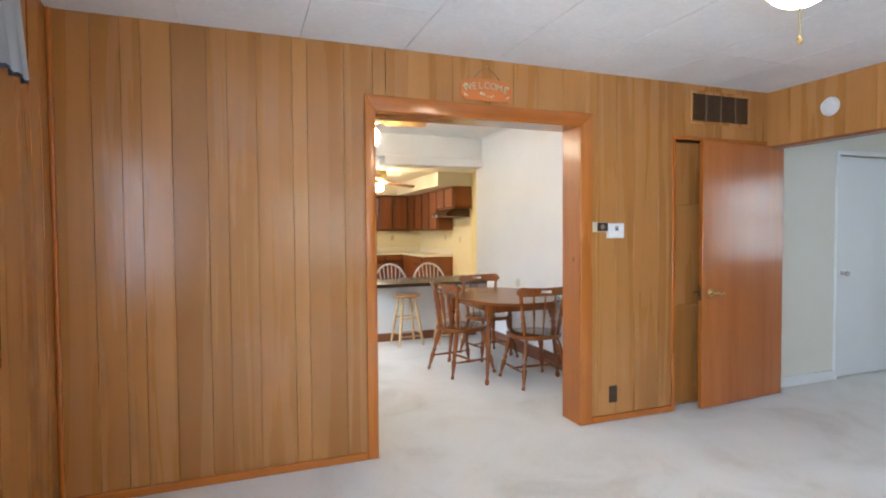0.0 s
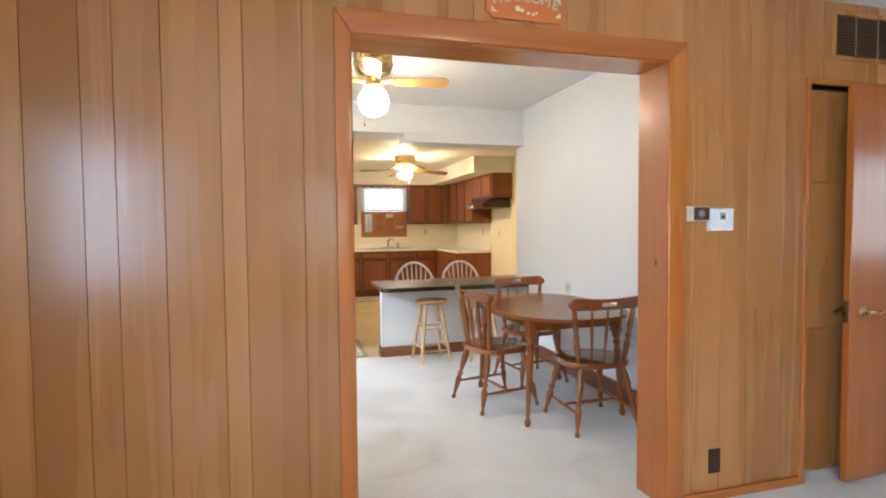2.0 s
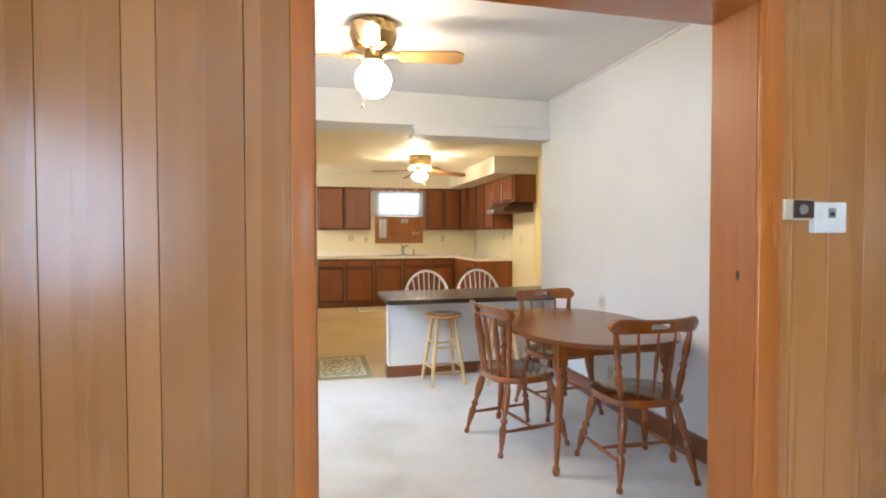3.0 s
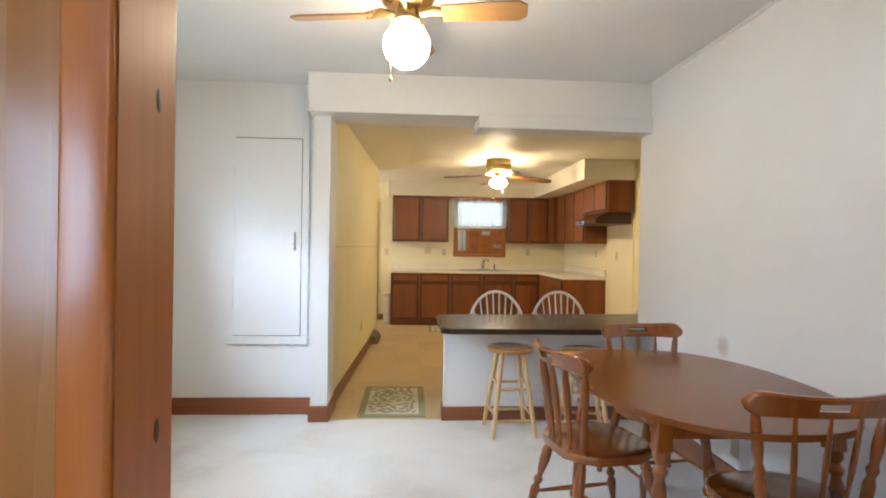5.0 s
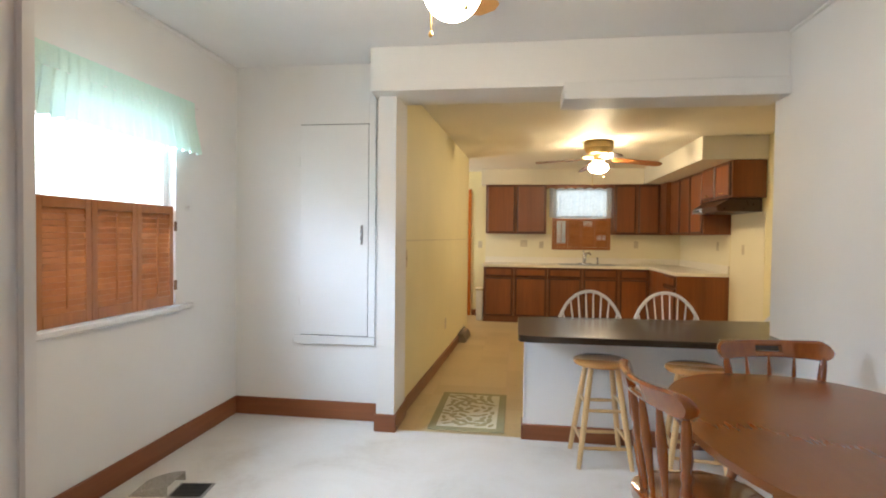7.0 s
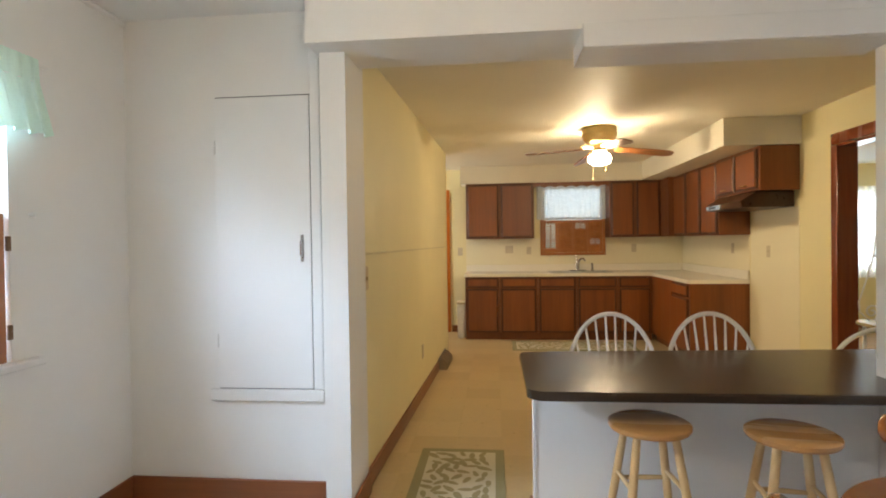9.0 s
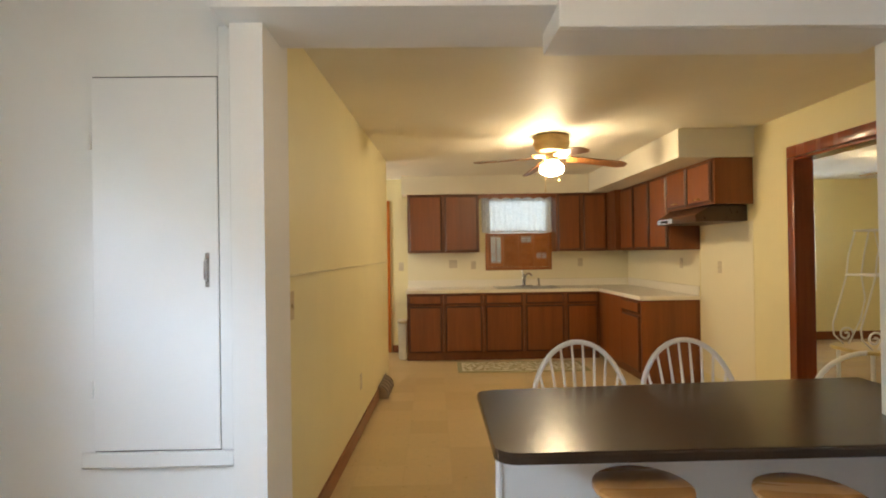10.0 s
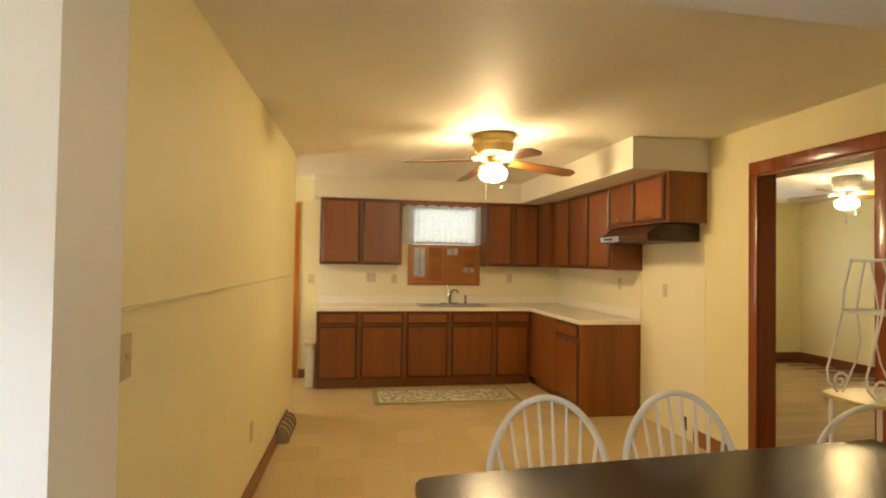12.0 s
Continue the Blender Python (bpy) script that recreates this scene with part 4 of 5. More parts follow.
# ---- ceiling fans ----
def ceiling_fan(x, y, z, angles, reach, globe_mat, school, label, brass=BRASS, wide=1.0, blade=BLADE, droop=0.0, chain=9):
    t = thing("ceiling_fan", (x, y, z), label, "ceiling fan")
    part("housing", lathe([(0.135, 0), (0.14, -0.02), (0.135, -0.05), (0.142, -0.055), (0.142, -0.078), (0.134, -0.088), (0.130, -0.11), (0.112, -0.14), (0.05, -0.158)], Matrix.Diagonal((wide, wide, 1, 1)), 32), brass, t)
    part("switch_cup", lathe([(0.045, -0.155), (0.052, -0.165), (0.052, -0.205), (0.062, -0.212), (0.062, -0.226), (0.045, -0.232)], None, 24), brass, t)
    zb = -0.19
    for a in angles:
        m = pose(0, 0, zb, 0, 0, a)
        iron = part("blade_iron", tube([m @ Vector((0.06, 0, 0.0)), m @ Vector((0.12, 0, 0.012)), m @ Vector((0.19, 0, 0.0))], [0.010, 0.014, 0.012], 8, flat=1.6), brass, t)
        n, rim = 10, []
        for k in range(n + 1):
            u = k / n
            rim.append((0.16 + (reach - 0.16) * u, 0.052 + 0.014 * u - (0.03 if u == 1 else 0)))
        out = [(p, -w) for p, w in rim] + [(p, w) for p, w in reversed(rim)]
        bm = prism(out, -0.004, 0.004)
        bm.transform(Matrix.Rotation(radians(droop), 4, "Y") @ Matrix.Rotation(radians(-14), 4, "X"))
        ob = part("blade", bm, blade, t, "wood veneer fan blade")
        ob.matrix_basis = m
    if school:
        prof = [(0.058, -0.228), (0.060, -0.245), (0.095, -0.262), (0.108, -0.285), (0.108, -0.31), (0.092, -0.335), (0.06, -0.352), (0.02, -0.36)]
    else:
        prof = [(0.05, -0.228)] + [(0.106 * math.sin(b), -0.330 + 0.106 * math.cos(b)) for b in (0.55 + k * (math.pi - 0.6) / 14 for k in range(15))]
    part("globe", lathe(prof, None, 32), globe_mat, t, "lit opal glass globe")
    for dx, n in ((-0.07, chain), (0.055, 6)):
        ch = part("pull_chain", tube([(dx, -0.05, -0.22), (dx, -0.05, -0.22 - 0.03 * n)], 0.0025, 6), brass, t)
        part("chain_knob", lathe([(0.003, 0), (0.008, -0.006), (0.009, -0.015), (0.004, -0.022)], pose(dx, -0.05, -0.22 - 0.03 * n), 10), brass, ch)
    return t


ceiling_fan(1.06, 4.84, DC - 0.002, (-10, 80, 170, 260), 0.54, GLOBE, False, "brass ceiling fan with oak blades and lit round globe")
ceiling_fan(2.205, 9.2, KC, (8, 98, 188, 278), 0.72, GLOBEK, True, "brass hugger ceiling fan with reddish blades and lit schoolhouse globe", BRASSK, 1.16, REDBLADE, 5.0)
ceiling_fan(6.43, 10.07, KC, (20, 110, 200, 290), 0.6, GLOBEF, True, "white ceiling fan with lit schoolhouse globe", WHITEPLASTIC)
ceiling_fan(1.53, 1.14, LC, (-150, -60, 30, 120), 0.6, GLOBEL, False, "brass ceiling fan with oak blades and lit globe", chain=11)


# ---- kitchen cabinets ----
def front(parent, name, axis, face, sign, s, e, z0, z1, pull=None, frame=0.016):
    """A cabinet door or drawer front: dark-edged slab with a raised field."""
    def b(s, e, lo, hi, p, q, bev):
        return box(*((s, e, min(p, q), max(p, q)) if axis == "x" else (min(p, q), max(p, q), s, e)), lo, hi, bev)
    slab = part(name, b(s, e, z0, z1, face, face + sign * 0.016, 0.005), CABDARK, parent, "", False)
    f = frame * 0.75
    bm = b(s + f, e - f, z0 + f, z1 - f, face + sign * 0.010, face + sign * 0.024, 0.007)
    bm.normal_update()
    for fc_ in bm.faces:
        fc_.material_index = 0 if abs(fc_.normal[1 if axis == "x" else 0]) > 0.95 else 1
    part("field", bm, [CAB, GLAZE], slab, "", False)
    if pull is not None:
        a, z = pull
        o = face + sign * 0.024
        pts = [(a - 0.04, o, z), (a - 0.035, o + sign * 0.022, z), (a + 0.035, o + sign * 0.022, z), (a + 0.04, o, z)]
        part("handle", tube([p if axis == "x" else (p[1], p[0], p[2]) for p in pts], 0.005), BRASS, slab, "small brass pull")
    return slab


def base_unit(s, e, top=0.868):
    t = thing("base_cabinet", (0, 0, 0), "brown stained base cabinet with drawer over door", "cabinet", "base cabinets along the sink wall")
    part("body", box(s + 0.001, e - 0.001, 11.30, KB - 0.002, 0.09, top), CABFRAME, t, "", False)
    if top < 0.868:
        part("face_rail", box(s + 0.001, e - 0.001, 11.30, 11.322, top, 0.868), CABFRAME, t, "", False)
    part("toe_kick", box(s, e, 11.315, 11.33, 0.0, 0.09), CABFRAME, t, "", False)
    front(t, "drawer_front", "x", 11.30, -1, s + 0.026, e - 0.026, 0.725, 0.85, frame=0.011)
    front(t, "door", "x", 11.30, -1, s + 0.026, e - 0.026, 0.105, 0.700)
    return t


for s, e in ((0.77, 1.245), (1.245, 1.765), (1.765, 2.29), (2.29, 2.83), (2.83, 3.275)):
    base_unit(s, e, 0.68 if 1.7 < s < 2.4 else 0.868)
t = thing("base_cabinet", (0, 0, 0), "brown stained corner base cabinet run with plain end panel", "cabinet")
part("body", box(3.285, KR - 0.002, 9.925, 11.935, 0.09, 0.868), CABFRAME, t, "", False)
part("toe_kick", box(3.33, KR - 0.002, 9.94, 11.29, 0, 0.09), CABFRAME, t, "", False)
part("end_panel", box(3.283, KR - 0.002, 9.905, 9.925, 0.0, 0.868, 0.002), CAB, t, "brown plywood end panel", False)
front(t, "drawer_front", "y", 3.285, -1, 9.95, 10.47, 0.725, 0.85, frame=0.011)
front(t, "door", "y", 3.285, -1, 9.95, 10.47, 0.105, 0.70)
part("filler", box(3.277, 3.285, 10.50, 11.28, 0.10, 0.865), CAB, t, "", False)


def upper_unit(axis, face, sign, s, e, z0, z1, back, doors, label, bare=None):
    t = thing("wall_cabinet", (0, 0, 0), label, "cabinet", "wall cabinets of the kitchen")
    lo, hi = min(face, back), max(face, back)
    part("body", box(*((s + 0.001, e - 0.001, lo, hi) if axis == "x" else (lo, hi, s + 0.001, e - 0.001)), z0, z1), [CABFRAME], t, "", False)
    w = (e - s) / doors
    for k in range(doors):
        p0, p1 = s + k * w + 0.021, s + (k + 1) * w - 0.021
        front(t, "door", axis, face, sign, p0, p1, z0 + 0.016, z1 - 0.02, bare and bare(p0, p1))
    return t


upper_unit("x", 11.62, -1, 0.775, 1.75, 1.395, 2.188, KB - 0.002, 2, "brown stained two-door wall cabinet beside the window")
upper_unit("x", 11.62, -1, 2.80, 3.50, 1.395, 2.188, KB - 0.002, 2, "brown stained two-door wall cabinet in the corner")
u = upper_unit("y", 3.58, -1, 9.90, 11.30, 1.395, 2.188, KR - 0.002, 3, "brown stained three-door wall cabinet beside the range hood")
part("end_panel", box(3.58, KR - 0.003, 9.882, 9.899, 1.395, 2.188, 0.002), CAB, u, "brown plywood end panel", False)
part("filler", box(3.50, 3.60, 11.30, 11.62, 1.395, 2.188), CABFRAME, u, "", False)
u = upper_unit("y", 3.56, -1, 8.97, 9.88, 1.79, 2.188, KR - 0.002, 2, "short brown two-door wall cabinet above the range hood", lambda a, b: ((a + b) / 2, 1.845))
part("end_panel", box(3.56, KR - 0.003, 8.952, 8.969, 1.785, 2.188, 0.002), CAB, u, "brown plywood end panel", False)


def range_hood():
    t = thing("range_hood", (0, 0, 0), "brown metal range hood with chrome control strip", "range hood")
    bm = bmesh.new()
    prof = [(KR - 0.003, 1.64), (3.44, 1.64), (3.43, 1.70), (3.57, 1.785), (KR - 0.003, 1.785)]
    rows = [[bm.verts.new((x, y, z)) for x, z in prof] for y in (9.04, 9.83)]
    for k in range(5):
        bm.faces.new((rows[0][k], rows[0][(k + 1) % 5], rows[1][(k + 1) % 5], rows[1][k]))
    bm.faces.new(rows[0][::-1])
    bm.faces.new(rows[1])
    bmesh.ops.recalc_face_normals(bm, faces=bm.faces[:])
    bmesh.ops.bevel(bm, geom=bm.edges[:], offset=0.005, segments=1, affect="EDGES")
    part("hood_shell", bm, plain("brown_enamel", (0.055, 0.024, 0.012), 0.3), t, "", False)
    strip = part("control_strip", box(3.424, 3.432, 9.48, 9.82, 1.646, 1.694, 0.003), CHROME, t, "bright chrome control strip", False)
    part("switch", box(3.414, 3.424, 9.60, 9.72, 1.66, 1.68, 0.002), BLACK, strip)


range_hood()


# worktop with backsplash
def worktop_slab():
    """An L-shaped slab with a cut-out for the sink."""
    bm = box(0.755, 1.985, 11.275, KB - 0.003, 0.870, 0.910)
    for b in ((2.755, KR - 0.003, 11.275, KB - 0.003), (1.985, 2.755, 11.275, 11.365), (1.985, 2.755, 11.785, KB - 0.003), (3.265, KR - 0.003, 9.895, 11.275)):
        box(*b, 0.870, 0.910, bm=bm)
    return bm


ct = thing("worktop", (0, 0, 0), "almond laminate L-shaped worktop with low backsplash", "worktop")
part("top", worktop_slab(), COUNTER, ct, "", False)
part("backsplash", box(0.757, KR - 0.024, KB - 0.022, KB - 0.003, 0.911, 1.01, 0.004), COUNTER, ct, "", False)
part("backsplash", box(KR - 0.022, KR - 0.003, 9.90, KB - 0.024, 0.911, 1.01, 0.004), COUNTER, ct, "", False)


sp = tagged(new("wall_panel"), "cream laminate panels behind the worktop and range space", "wall panel", kind="structure")
for x0, x1, z0, z1 in ((0.757, 1.855, 1.0115, 1.394), (1.857, 2.803, 1.0115, 1.136), (2.805, KR - 0.004, 1.0115, 1.394)):
    part("panel", box(x0, x1, KB - 0.003, KB, z0, z1), SPLASH, sp, "", False)
for y0, y1, z0, z1 in ((9.902, KB - 0.004, 1.0115, 1.394), (8.97, 9.88, 0.13, 1.639)):
    part("panel", box(KR - 0.003, KR, y0, y1, z0, z1), SPLASH, sp, "", False)


def sink():
    t = thing("sink", (2.37, 11.58, 0.910), "double-bowl stainless sink set in the worktop", "sink")
    for b in ((-0.42, 0.42, -0.245, -0.20), (-0.42, 0.42, 0.14, 0.235), (-0.42, -0.365, -0.199, 0.139), (0.365, 0.42, -0.199, 0.139), (-0.02, 0.02, -0.199, 0.139)):
        part("rim", box(*b, 0.001, 0.008, 0.003), STEEL, t, "", False)
    for x0, x1 in ((-0.366, -0.019), (0.019, 0.366)):
        bm = box(x0, x1, -0.201, 0.141, -0.17, 0.004)
        bm.normal_update()
        bmesh.ops.delete(bm, geom=[f for f in bm.faces if f.normal.z > 0.9], context="FACES")
        bmesh.ops.bevel(bm, geom=[e for e in bm.edges if not e.is_boundary], offset=0.035, segments=3, profile=0.5, affect="EDGES")
        bmesh.ops.reverse_faces(bm, faces=bm.faces[:])
        bowl = part("bowl", bm, STEEL, t)
        part("drain", lathe([(0.045, -0.169), (0.04, -0.166), (0.02, -0.167)], pose((x0 + x1) / 2, -0.03, 0), 20), CHROME, bowl)
    f = thing("faucet", (2.37, 11.75, 0.919), "chrome single-lever kitchen faucet", "faucet")
    part("deck_plate", prism(seat_outline(0.12, 0.028, 32, 2.5), 0, 0.012, 0.004, 1), CHROME, f)
    part("body", lathe([(0.026, 0.012), (0.024, 0.06), (0.028, 0.075), (0.028, 0.13), (0.02, 0.15)], None, 18), CHROME, f)
    part("spout", tube([(0, 0, 0.11), (0.03, -0.07, 0.17), (0.06, -0.14, 0.18), (0.075, -0.18, 0.15)], [0.015, 0.013, 0.012, 0.012], 10), CHROME, f)
    part("lever", tube([(0, 0, 0.15), (-0.015, 0.02, 0.19), (-0.02, 0.03, 0.235)], [0.012, 0.010, 0.007], 10), CHROME, f)
    s = thing("sprayer", (2.58, 11.76, 0.919), "chrome side sprayer beside the faucet", "sprayer")
    part("collar", lathe([(0.024, 0), (0.022, 0.012), (0.014, 0.02)], None, 16), CHROME, s)
    part("nozzle", tube([(0, 0, 0.015), (0, -0.005, 0.07), (-0.008, -0.012, 0.105)], [0.012, 0.013, 0.016], 12), CHROME, s)


sink()


# ---- wall fittings ----
def plate(axis, face, sign, a, z, mat, label, w=0.07, h=0.115, toggles=1, name="switch_plate", kind="switch"):
    """A cover plate with its toggles or sockets. a: place along the wall."""
    t = thing(name, (0, 0, 0), label, kind)

    def b(s, e, lo, hi, p, q, bev):
        return box(*((s, e, min(p, q), max(p, q)) if axis == "x" else (min(p, q), max(p, q), s, e)), lo, hi, bev)
    part("cover", b(a - w / 2, a + w / 2, z - h / 2, z + h / 2, face, face + sign * 0.006, 0.002), mat, t, "", False)
    for k in range(toggles):
        c = a + (k - (toggles - 1) / 2) * 0.046
        if kind == "switch":
            part("toggle", b(c - 0.005, c + 0.005, z - 0.011, z + 0.011, face + sign * 0.006, face + sign * 0.016, 0.002), mat, t, "", False)
        else:
            for dz in (-0.027, 0.027):
                part("socket", b(c - 0.016, c + 0.016, z + dz - 0.017, z + dz + 0.017, face + sign * 0.006, face + sign * 0.008, 0.001), mat, t, "", False)
    return t


IV = "ivory plastic switch plate on the yellow wall"
plate("x", KB, -1, 1.40, 1.235, IVORY, "wide ivory plastic switch plate above the worktop", 0.115, 0.115, 2)
plate("x", KB, -1, 1.69, 1.215, IVORY, "ivory plastic outlet above the worktop", name="outlet", kind="outlet")
plate("x", KB, -1, 3.21, 1.235, IVORY, "ivory plastic outlet above the worktop", name="outlet", kind="outlet")
plate("x", KB, -1, 0.665, 1.21, IVORY, IV)
plate("y", KR, -1, 10.31, 1.245, IVORY, "ivory plastic outlet above the worktop", name="outlet", kind="outlet")
plate("y", KR, -1, 9.51, 1.22, IVORY, IV)
plate("y", KR, -1, 9.23, 0.13, BLACK, "black plastic range outlet low on the wall", 0.07, 0.11, 1, "outlet", "outlet")
plate("x", 3.13, -1, 2.435, 0.19, BROWNPLASTIC, "dark brown plastic outlet on the panelling", 0.07, 0.12, 1, "outlet", "outlet")
plate("y", DR, -1, 5.20, 0.255, IVORY, "ivory plastic outlet low on the white wall behind the table", name="outlet", kind="outlet")
sw = plate("y", 0, 1, 0, 0, plain("tan_plastic", (0.60, 0.46, 0.26), 0.35), "tan plastic switch plate on the yellow partition", 0.085, 0.13, 1)
sw.matrix_world = pose(0.4665, 6.835, 1.165, 0, 0, -2.1)
so = plate("y", 0, 1, 0, 0, IVORY, "ivory plastic outlet low on the partition", 0.07, 0.12, 1, "outlet", "outlet")
so.matrix_world = pose(0.534, 8.62, 0.39, 0, 0, -2.1)


def thermostat():
    t = thing("thermostat", (2.31, 3.13, 1.385), "small beige thermostat with brown face on the panelling", "thermostat")
    part("case", box(-0.065, 0.062, -0.024, 0, -0.032, 0.038, 0.005, 2), IVORY, t, "", False)
    part("face", box(-0.03, 0.058, -0.028, -0.0235, -0.026, 0.034, 0.003), BROWNPLASTIC, t, "", False)
    part("dial", lathe([(0.018, 0), (0.016, 0.004), (0.004, 0.005)], pose(0.012, -0.028, 0.004, 90), 20), GREYMETAL, t)
    t = thing("thermostat", (2.44, 3.13, 1.36), "white plastic thermostat with small display on the panelling", "thermostat")
    part("case", box(-0.068, 0.068, -0.028, 0, -0.052, 0.055, 0.006, 2), WHITEPLASTIC, t, "", False)
    part("display", box(-0.014, 0.018, -0.030, -0.0275, 0.0, 0.034, 0.001), GREYMETAL, t, "", False)
    part("button", box(-0.006, 0.010, -0.032, -0.0298, 0.006, 0.020, 0.001), BLACK, t, "", False)


thermostat()


def wall_grille():
    t = thing("return_air_grille", (0, 0, 0), "brown metal return air grille near the ceiling", "grille")
    x0, x1, z0, z1 = 3.13, 3.74, 2.17, 2.415
    for b in ((x0, x1, z1 - 0.022, z1), (x0, x1, z0, z0 + 0.022), (x0, x0 + 0.022, z0 + 0.022, z1 - 0.022), (x1 - 0.022, x1, z0 + 0.022, z1 - 0.022)):
        part("frame", box(b[0], b[1], 3.118, 3.130, b[2], b[3], 0.003), PANEL, t, "", False)
    part("backing", box(x0 + 0.02, x1 - 0.02, 3.1265, 3.1295, z0 + 0.02, z1 - 0.02), BROWNPLASTIC, t, "", False)
    for k in range(1, 4):
        x = x0 + (x1 - x0) * k / 4
        part("divider", box(x - 0.006, x + 0.006, 3.117, 3.126, z0 + 0.02, z1 - 0.02, 0.002), DARKMETAL, t, "", False)
    for k in range(14):
        z = z0 + 0.03 + k * (z1 - z0 - 0.06) / 13
        bm = box(x0 + 0.022, x1 - 0.022, -0.005, 0.005, -0.0012, 0.0012)
        ob = part("slat", bm, DARKMETAL, t, "", False)
        ob.matrix_basis = pose(0, 3.1215, z, 40)


wall_grille()
t = thing("smoke_detector", (3.952, 2.64, 2.245, 0, -90, 0), "round white smoke detector on the hall header", "smoke detector")
part("base", lathe([(0.068, 0.0), (0.068, 0.012), (0.062, 0.02)], None, 28), WHITEPLASTIC, t)
part("cover", lathe([(0.06, 0.02), (0.055, 0.034), (0.03, 0.04), (0.002, 0.041)], None, 28), WHITEPLASTIC, t)


def welcome_sign():
    t = thing("welcome_sign", (1.44, 3.122, 2.262, 0, 0, 0), "orange wooden plaque lettered WELCOME, hung on a string", "sign")
    orange = paint("orange_sign_paint", (0.60, 0.165, 0.035), 0.45, 0.12)
    cream = plain("cream_sign_paint", (0.72, 0.58, 0.38), 0.5)
    green = plain("pale_green_sign_paint", (0.52, 0.58, 0.40), 0.5)
    w, h, c = 0.18, 0.068, 0.028
    out = [(-w + c, -h), (w - c, -h), (w - c * 0.7, -h + c * 0.7), (w, -h + c), (w, h - c - 0.01), (w - c * 0.7, h - c * 0.7 - 0.01), (w - c, h - 0.01), (0.06, h + 0.004), (-0.06, h + 0.004), (-w + c, h - 0.01), (-w + c * 0.7, h - c * 0.7 - 0.01), (-w, h - c - 0.01), (-w, -h + c), (-w + c * 0.7, -h + c * 0.7)]
    bm = prism(out, -0.008, 0.006, 0.003, 2)
    bm.transform(Matrix.Rotation(radians(90), 4, "X"))
    part("plaque", bm, orange, t, "", False)
    for sx in (-1, 1):
        for sz in (-1, 1):
            bm = prism([(0, 0), (0.026, 0), (0, 0.022)], 0, 0.002)
            bm.transform(Matrix.Rotation(radians(90), 4, "X") @ Matrix.Diagonal((-sx, -sz, 1, 1)))
            bmesh.ops.recalc_face_normals(bm, faces=bm.faces[:])
            ob = part("corner_mark", bm, cream, t, "", False)
            ob.location = (sx * (w - c * 0.85), -0.0062, sz * (h - c * 0.85) - (0.01 if sz > 0 else 0))
    word = "WELCOME"
    for k, chr_ in enumerate(word):
        u = (k - 3) / 3
        cu = bpy.data.curves.new("letter", "FONT")
        cu.body, cu.size, cu.extrude, cu.align_x = chr_, 0.060, 0.0012, "CENTER"
        tmp = bpy.data.objects.new("letter_shape", cu)
        scene.collection.objects.link(tmp)
        me = bpy.data.meshes.new_from_object(tmp.evaluated_get(bpy.context.evaluated_depsgraph_get()))
        bpy.data.objects.remove(tmp)
        me.materials.clear()
        me.materials.append(green)
        ob = new("letter", me)
        ob.parent = t
        ob.matrix_basis = pose(0.128 * u, -0.0075, 0.010 - 0.020 * u * u, 90, 0, 0) @ pose(0, 0, 0, 0, 0, -15 * u)
    for x, z, r in ((-0.04, -0.022, 0.012), (-0.02, -0.028, 0.009), (0.008, -0.038, 0.007), (0.03, -0.04, 0.008), (0.045, -0.032, 0.006)):
        part("painted_flower", lathe([(r, 0), (r * 0.8, 0.002), (0.001, 0.0025)], pose(x, -0.006, z, 90), 9), cream, t)
    part("hanging_cord", tube([(-0.10, -0.003, 0.06), (-0.06, -0.002, 0.105), (0, 0, 0.150), (0.06, -0.002, 0.105), (0.10, -0.003, 0.06)], 0.002, 6), BROWNPLASTIC, t)
    part("nail", lathe([(0.004, 0), (0.005, 0.006)], pose(0, 0.004, 0.150, 90), 8), GREYMETAL, t)


welcome_sign()
t = thing("window_valance", (0, 0, 0), "grey-blue cloth valance with dark hem on the panelled side wall", "valance")
part("skirt", cloth("y", LW + 0.05, 1, -1.95, 2.56, 2.36, 0.38, 0.03, 40, 0.05, 0.01, 10, 360), paint("grey_blue_cloth", (0.36, 0.40, 0.44), 0.9, 0.05), t)
part("hem", cloth("y", LW + 0.054, 1, -2.0, 2.61, 1.985, 0.022, 0.03, 40, 0.0, 0.01, 2, 360), plain("dark_hem_cloth", (0.05, 0.06, 0.08), 0.9), t)
part("rod", tube([(LW + 0.03, -1.97, 2.35), (LW + 0.03, 2.58, 2.35)], 0.009), WHITETRIM, t)
t = thing("curtain_hook", (DL, 6.0, 1.50), "small white curtain tie-back knob on the wall", "hook")
part("knob", lathe([(0.008, 0), (0.005, 0.012), (0.011, 0.02), (0.006, 0.028)], pose(0, 0, 0, 0, 90), 12), WHITEPLASTIC, t)


